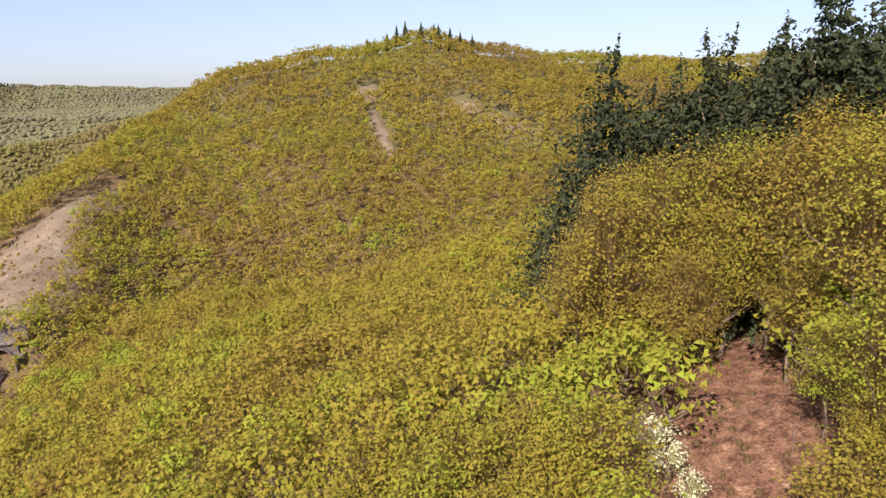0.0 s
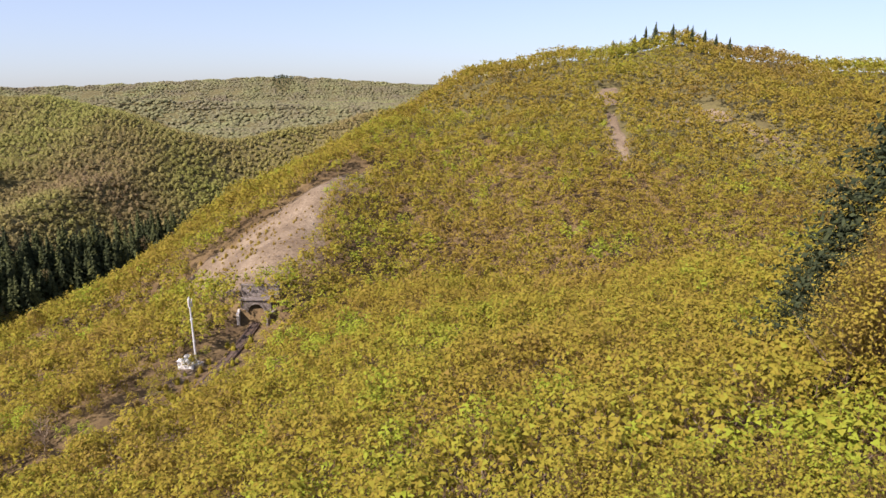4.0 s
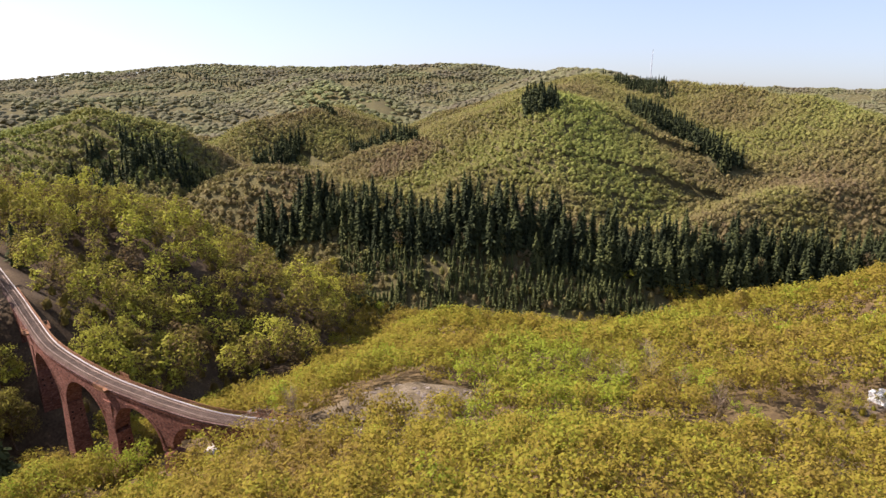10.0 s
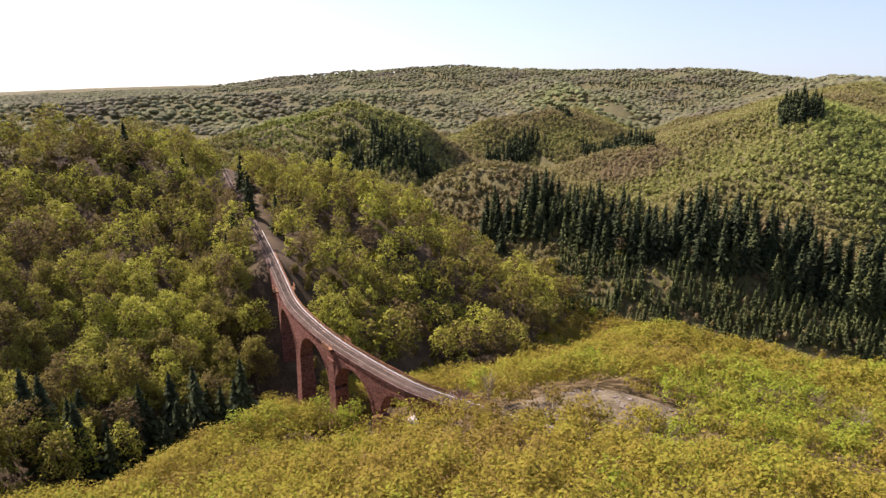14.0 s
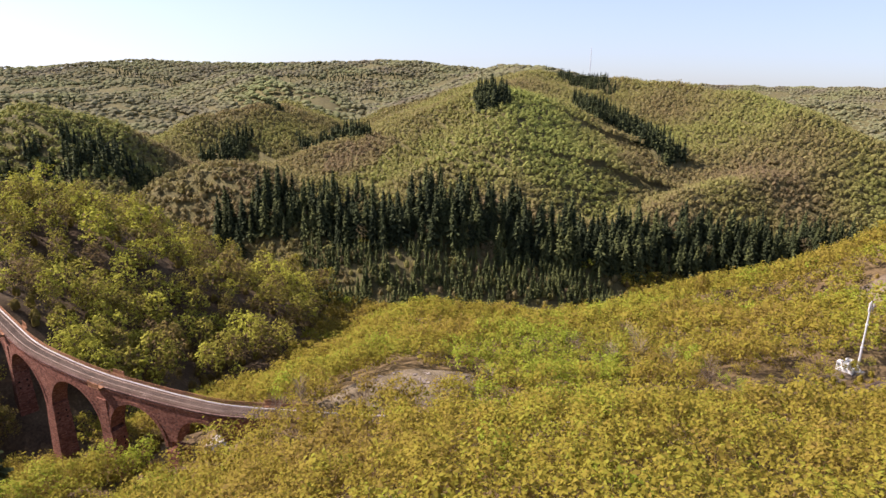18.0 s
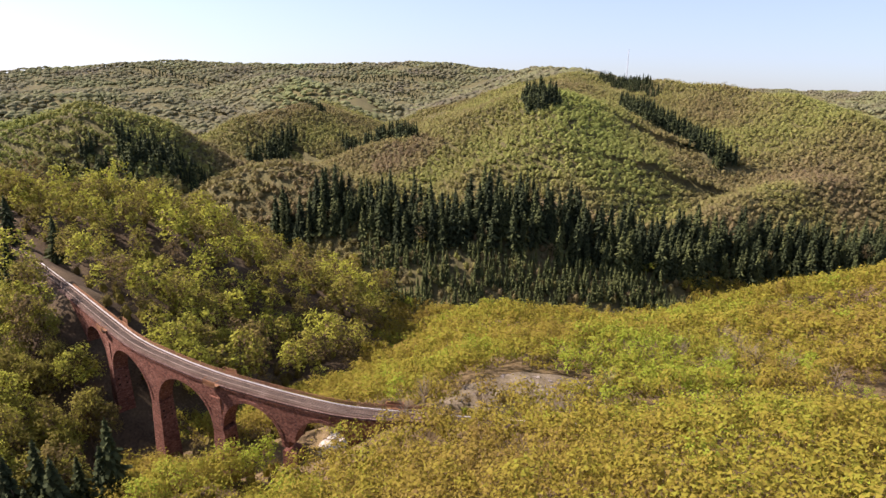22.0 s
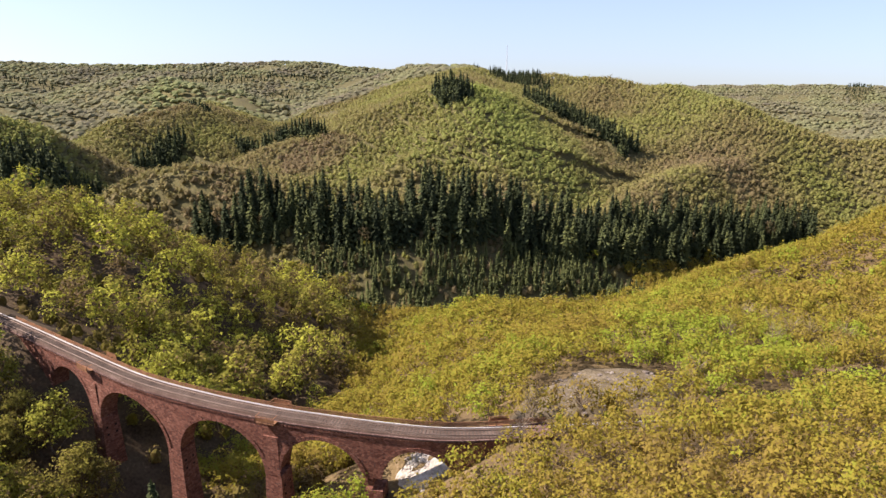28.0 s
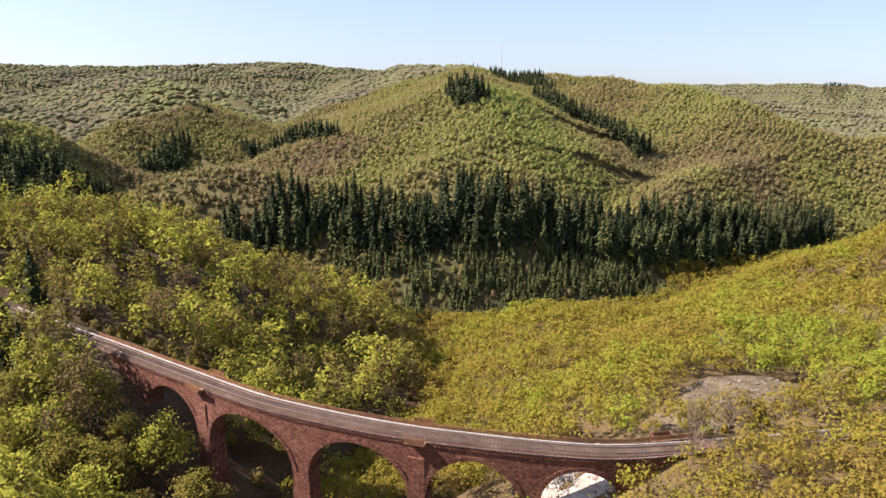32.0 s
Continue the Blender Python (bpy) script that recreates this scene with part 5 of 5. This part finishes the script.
part("pole", bm, STEEL, far_mast)


# ---- bare ground ----
def patch(name, cx, cy, rx, ry, turn, mat, label, gap=1.6, lift=0.10):
    """A clearing's own soil: a sheet draped over the ground with an uneven rim."""
    n, m = 14, 40
    co, faces = [], []
    c, s = math.cos(radians(turn)), math.sin(radians(turn))
    for i in range(n + 1):
        for j in range(m):
            a = 2 * math.pi * j / m
            r = (i / n) * (1 + 0.12 * math.sin(3 * a + cx) + 0.08 * math.sin(7 * a + cy) + 0.05 * math.sin(13 * a))
            u, v = rx * r * math.cos(a), ry * r * math.sin(a)
            co.append((cx + u * c - v * s, cy + u * s + v * c))
    co = np.array(co)
    rim = np.repeat(np.arange(n + 1) / n, m)
    z = land(co[:, 0], co[:, 1]) + lift * (1 - rim ** 6) - 0.25 * rim ** 6 + 0.12 * np.sin(co[:, 0] * 1.9) * np.sin(co[:, 1] * 2.3)
    for i in range(n):
        for j in range(m):
            faces.append((i * m + j, i * m + (j + 1) % m, (i + 1) * m + (j + 1) % m, (i + 1) * m + j))
    return tagged(quads(name, np.c_[co, z], np.array(faces), mat, smooth=True), label, "ground", kind="structure")


GRAVEL = surface("pale_gravel", [(0.0, (0.15, 0.12, 0.09)), (0.4, (0.29, 0.25, 0.205)), (0.75, (0.43, 0.395, 0.34)), (1.0, (0.58, 0.55, 0.50))], 0.35, 2.0, 0.95, 0.9, 2.5)
patch("cleared_slope", -160, 166, 21, 32, 25, BARE, "pale brown cleared slope above the tunnel mouth", lift=0.5)
patch("cleared_slope", -172, 158, 16, 18, 0, BARE, "brown cleared slope beside the tunnel cutting", lift=0.35)
patch("cleared_slope", -147, 147, 12, 14, 30, BARE, "brown earth above the tunnel mouth", lift=0.3)
patch("cleared_slope", -166, 206, 10, 33, 8, BARE, "pale brown cleared strip running up the hillside", lift=0.5)
patch("spoil_heap", -132, -1, 9, 20, 8, HEAP, "grey-brown stony spoil heap beside the track", lift=2.0)
patch("gravel_slope", -126, -36, 9, 9, 0, GRAVEL, "whitish gravel bank below the viaduct's end", lift=0.4)
patch("glade_floor", 14, 44, 7.5, 26, -14, LITTER, "reddish-brown leaf litter in the open glade", lift=0.3)
for x, y, rx, ry, turn in ((-104, 375, 8, 13, 0), (-84, 322, 5, 33, 22), (-48, 370, 13, 7, -40), (-70, 362, 16, 5, -5), (-20, 347, 18, 4, -45)):
    patch("hillside_scar", x, y, rx, ry, turn, BARE, "bare pale patch of ground among the oaks", lift=0.5)
for x, y, rx, ry, turn in ((-650, 418, 20, 16, 0), (-610, 380, 6, 26, -35), (-575, 420, 5, 22, -35)):
    patch("hillside_scar", x, y, rx, ry, turn, BARE, "stony brown scree among the far woods", lift=1.2)
patch("track_bench", mx + 1.6, my - 7, 2.2, 11, 18, BARE, "pale gravel beside the track at the mast", lift=0.25)


# ---- small things ----
SRNG = np.random.default_rng(21)


def stones(name, cx, cy, rx, ry, turn, count, small, large, mat, label, up=0.0):
    """Loose angular stones lying in an ellipse, as one heap."""
    bm = bmesh.new()
    c, s = math.cos(radians(turn)), math.sin(radians(turn))
    for k in range(count):
        a, r = SRNG.uniform(0, 6.283), math.sqrt(SRNG.uniform(0, 1))
        u, v = rx * r * math.cos(a), ry * r * math.sin(a)
        x, y = cx + u * c - v * s, cy + u * s + v * c
        d = SRNG.uniform(small, large) * SRNG.uniform(0.6, 1.0)
        q = bmesh.ops.create_icosphere(bm, subdivisions=1, radius=d)["verts"] if k < 60 or count < 100 else bmesh.ops.create_cube(bm, size=d * 1.4)["verts"]
        for w in q:
            w.co *= SRNG.uniform(0.75, 1.2)
            w.co.z *= 0.6
            w.co += Vector((x, y, height_at(x, y) + up * (1 - r ** 6) + 0.1 * d))
    me = bpy.data.meshes.new(name)
    bm.to_mesh(me), bm.free()
    me.materials.append(mat)
    return tagged(new(name, me), label, "stones", kind="stuff")


stones("heap_stones", -132, -1, 8, 18, 8, 170, 0.2, 0.75, ROCK, "broken grey-brown stones strewn over the spoil heap", 1.9)
stones("gravel_stones", -125, -38, 7, 7, 0, 60, 0.2, 0.7, GRAVEL, "pale blocks of stone on the gravel bank", 0.4)
stones("slope_stones", -160, 166, 19, 29, 25, 150, 0.15, 0.5, ROCK, "loose stones on the cleared slope", 0.5)
stones("scree_stones", -650, 418, 18, 14, 0, 50, 0.8, 2.2, ROCK, "grey boulders on the far scree", 1.0)


def brush(name, cx, cy, rx, ry, turn, count, scale, low, high, label, mat=None):
    """Low shrubs and cut brushwood spread over an ellipse."""
    a, r = SRNG.uniform(0, 6.283, count), np.sqrt(SRNG.uniform(0, 1, count))
    c, s = math.cos(radians(turn)), math.sin(radians(turn))
    u, v = rx * r * np.cos(a), ry * r * np.sin(a)
    wood(name, SHRUB, cx + u * c - v * s, cy + u * s + v * c, SRNG.uniform(low, high, count), scale * SRNG.uniform(0.6, 1.4, count), mat or OAK_LEAF, label, "bushes")


brush("slope_brush", -160, 168, 20, 30, 25, 160, 0.14, 0.0, 0.35, "dry brown brush and stumps on the cleared slope")
brush("slope_edge_bushes", -172, 158, 16, 18, 0, 60, 0.2, 0.0, 0.6, "low bushes at the edge of the cleared slope")
brush("heap_bushes", -130, -2, 8, 18, 8, 70, 0.2, 0.3, 0.9, "small green bushes growing on the stony heap")
brush("ravine_bushes", -140, -70, 12, 26, 35, 260, 0.42, 0.0, 0.45, "green and brown bushes under the viaduct", BEECH_LEAF)
brush("bank_bushes", -108, -52, 11, 18, 25, 90, 0.26, 0.1, 0.8, "low brush on the bank beside the viaduct")
brush("track_bushes", -120, 96, 5, 26, 15, 60, 0.22, 0.1, 0.8, "low bushes beside the railway")
brush("glade_saplings", 15, 44, 6, 22, -14, 110, 0.08, 0.0, 0.02, "dry brown saplings in the leafy glade", BEECH_LEAF)

# bare pale trees that have not leafed yet
TWIG = surface("pale_twigs", [(0.0, (0.13, 0.095, 0.06)), (1.0, (0.28, 0.22, 0.155))], 0.8, 5.0, 0.95, 0.2)


def bare_tree_mesh(name, height, seed):
    """A leafless tree: trunk, limbs and a fan of fine branches."""
    r = np.random.default_rng(seed)
    bm = bmesh.new()
    me = trunk_mesh(name, height, 0.16, 9, r, TWIG)
    bm.from_mesh(me)
    for k in range(150):
        th, f = r.uniform(0, 6.283), r.uniform(0.25, 0.85)
        base = Vector((0.10 * height * f * math.cos(th), 0.10 * height * f * math.sin(th), height * f))
        tip = base + Vector((math.cos(th), math.sin(th), r.uniform(0.6, 1.6))) * height * r.uniform(0.12, 0.24)
        w = (tip - base).orthogonal().normalized() * 0.03
        w2 = (tip - base).normalized().cross(w)
        lo = [bm.verts.new(base + p) for p in (w, w2, -w - w2)]
        hi = bm.verts.new(tip)
        for i in range(3):
            bm.faces.new((lo[i], lo[(i + 1) % 3], hi))
    bm.to_mesh(me), bm.free()
    return me


BARE_TREES = [bare_tree_mesh("bare_branches", 10, s) for s in (1, 2, 3)]
for k, (x, y, s) in enumerate(((-132, 51, 1.1), (-137, 46, 1.0), (-128, 56, 1.0), (-141, 55, 0.9), (-124, 47, 0.95), (-150, 58, 1.05), (-118, 60, 0.9), (-145, 40, 0.9), (-160, 60, 1.0), (-122, -12, 0.8),
                               (-120, 8, 0.9), (-118, -24, 0.8), (-124, 14, 0.85), (-113, -28, 0.7))):
    thing = tagged(new("bare_tree"), "leafless pale brown tree with fine twigs", "tree", "bare trees")
    thing.matrix_world = Matrix.Translation((x, y, height_at(x, y) - 0.2)) @ Matrix.Rotation(1.7 * k, 4, "Z") @ Matrix.Diagonal((s, s, s, 1))
    ob = new("crown", BARE_TREES[k % 3])
    ob.parent = thing

# fallen trunks on the glade's litter
for k, (x, y, turn, length) in enumerate(((13.5, 47, 20, 5.0), (16.5, 41, 70, 4.0), (12.2, 53, 100, 4.5), (17.4, 50, 150, 3.6), (14.0, 36, 40, 3.4), (15.2, 55, 165, 3.4), (16.0, 58, 25, 3.0), (12.6, 41, 120, 2.6))):
    bm = bmesh.new()
    post_round(bm, (0, 0, 0), length, 0.07, 0.03, 8)
    me = bpy.data.meshes.new("fallen_log")
    bm.to_mesh(me), bm.free()
    me.materials.append(BARK)
    log = tagged(new("fallen_log", me), "fallen grey branch lying on the leaf litter", "log", "fallen logs")
    ax, ay = math.cos(radians(turn)), math.sin(radians(turn))
    za, zb = height_at(x, y), height_at(x + ax * length, y + ay * length)
    log.matrix_world = Matrix.Translation((x, y, za + 0.27)) @ Vector((ax * length, ay * length, zb - za)).to_track_quat("Z", "Y").to_matrix().to_4x4()

# path of gravel and stones down the ravine
for x, y, rx, ry, turn in ((-166, -50, 3.0, 9, 30), (-176, -44, 2.2, 7, 40)):
    patch("stream_gravel", x, y, rx, ry, turn, GRAVEL, "pale gravel of the dry stream bed", lift=0.4)
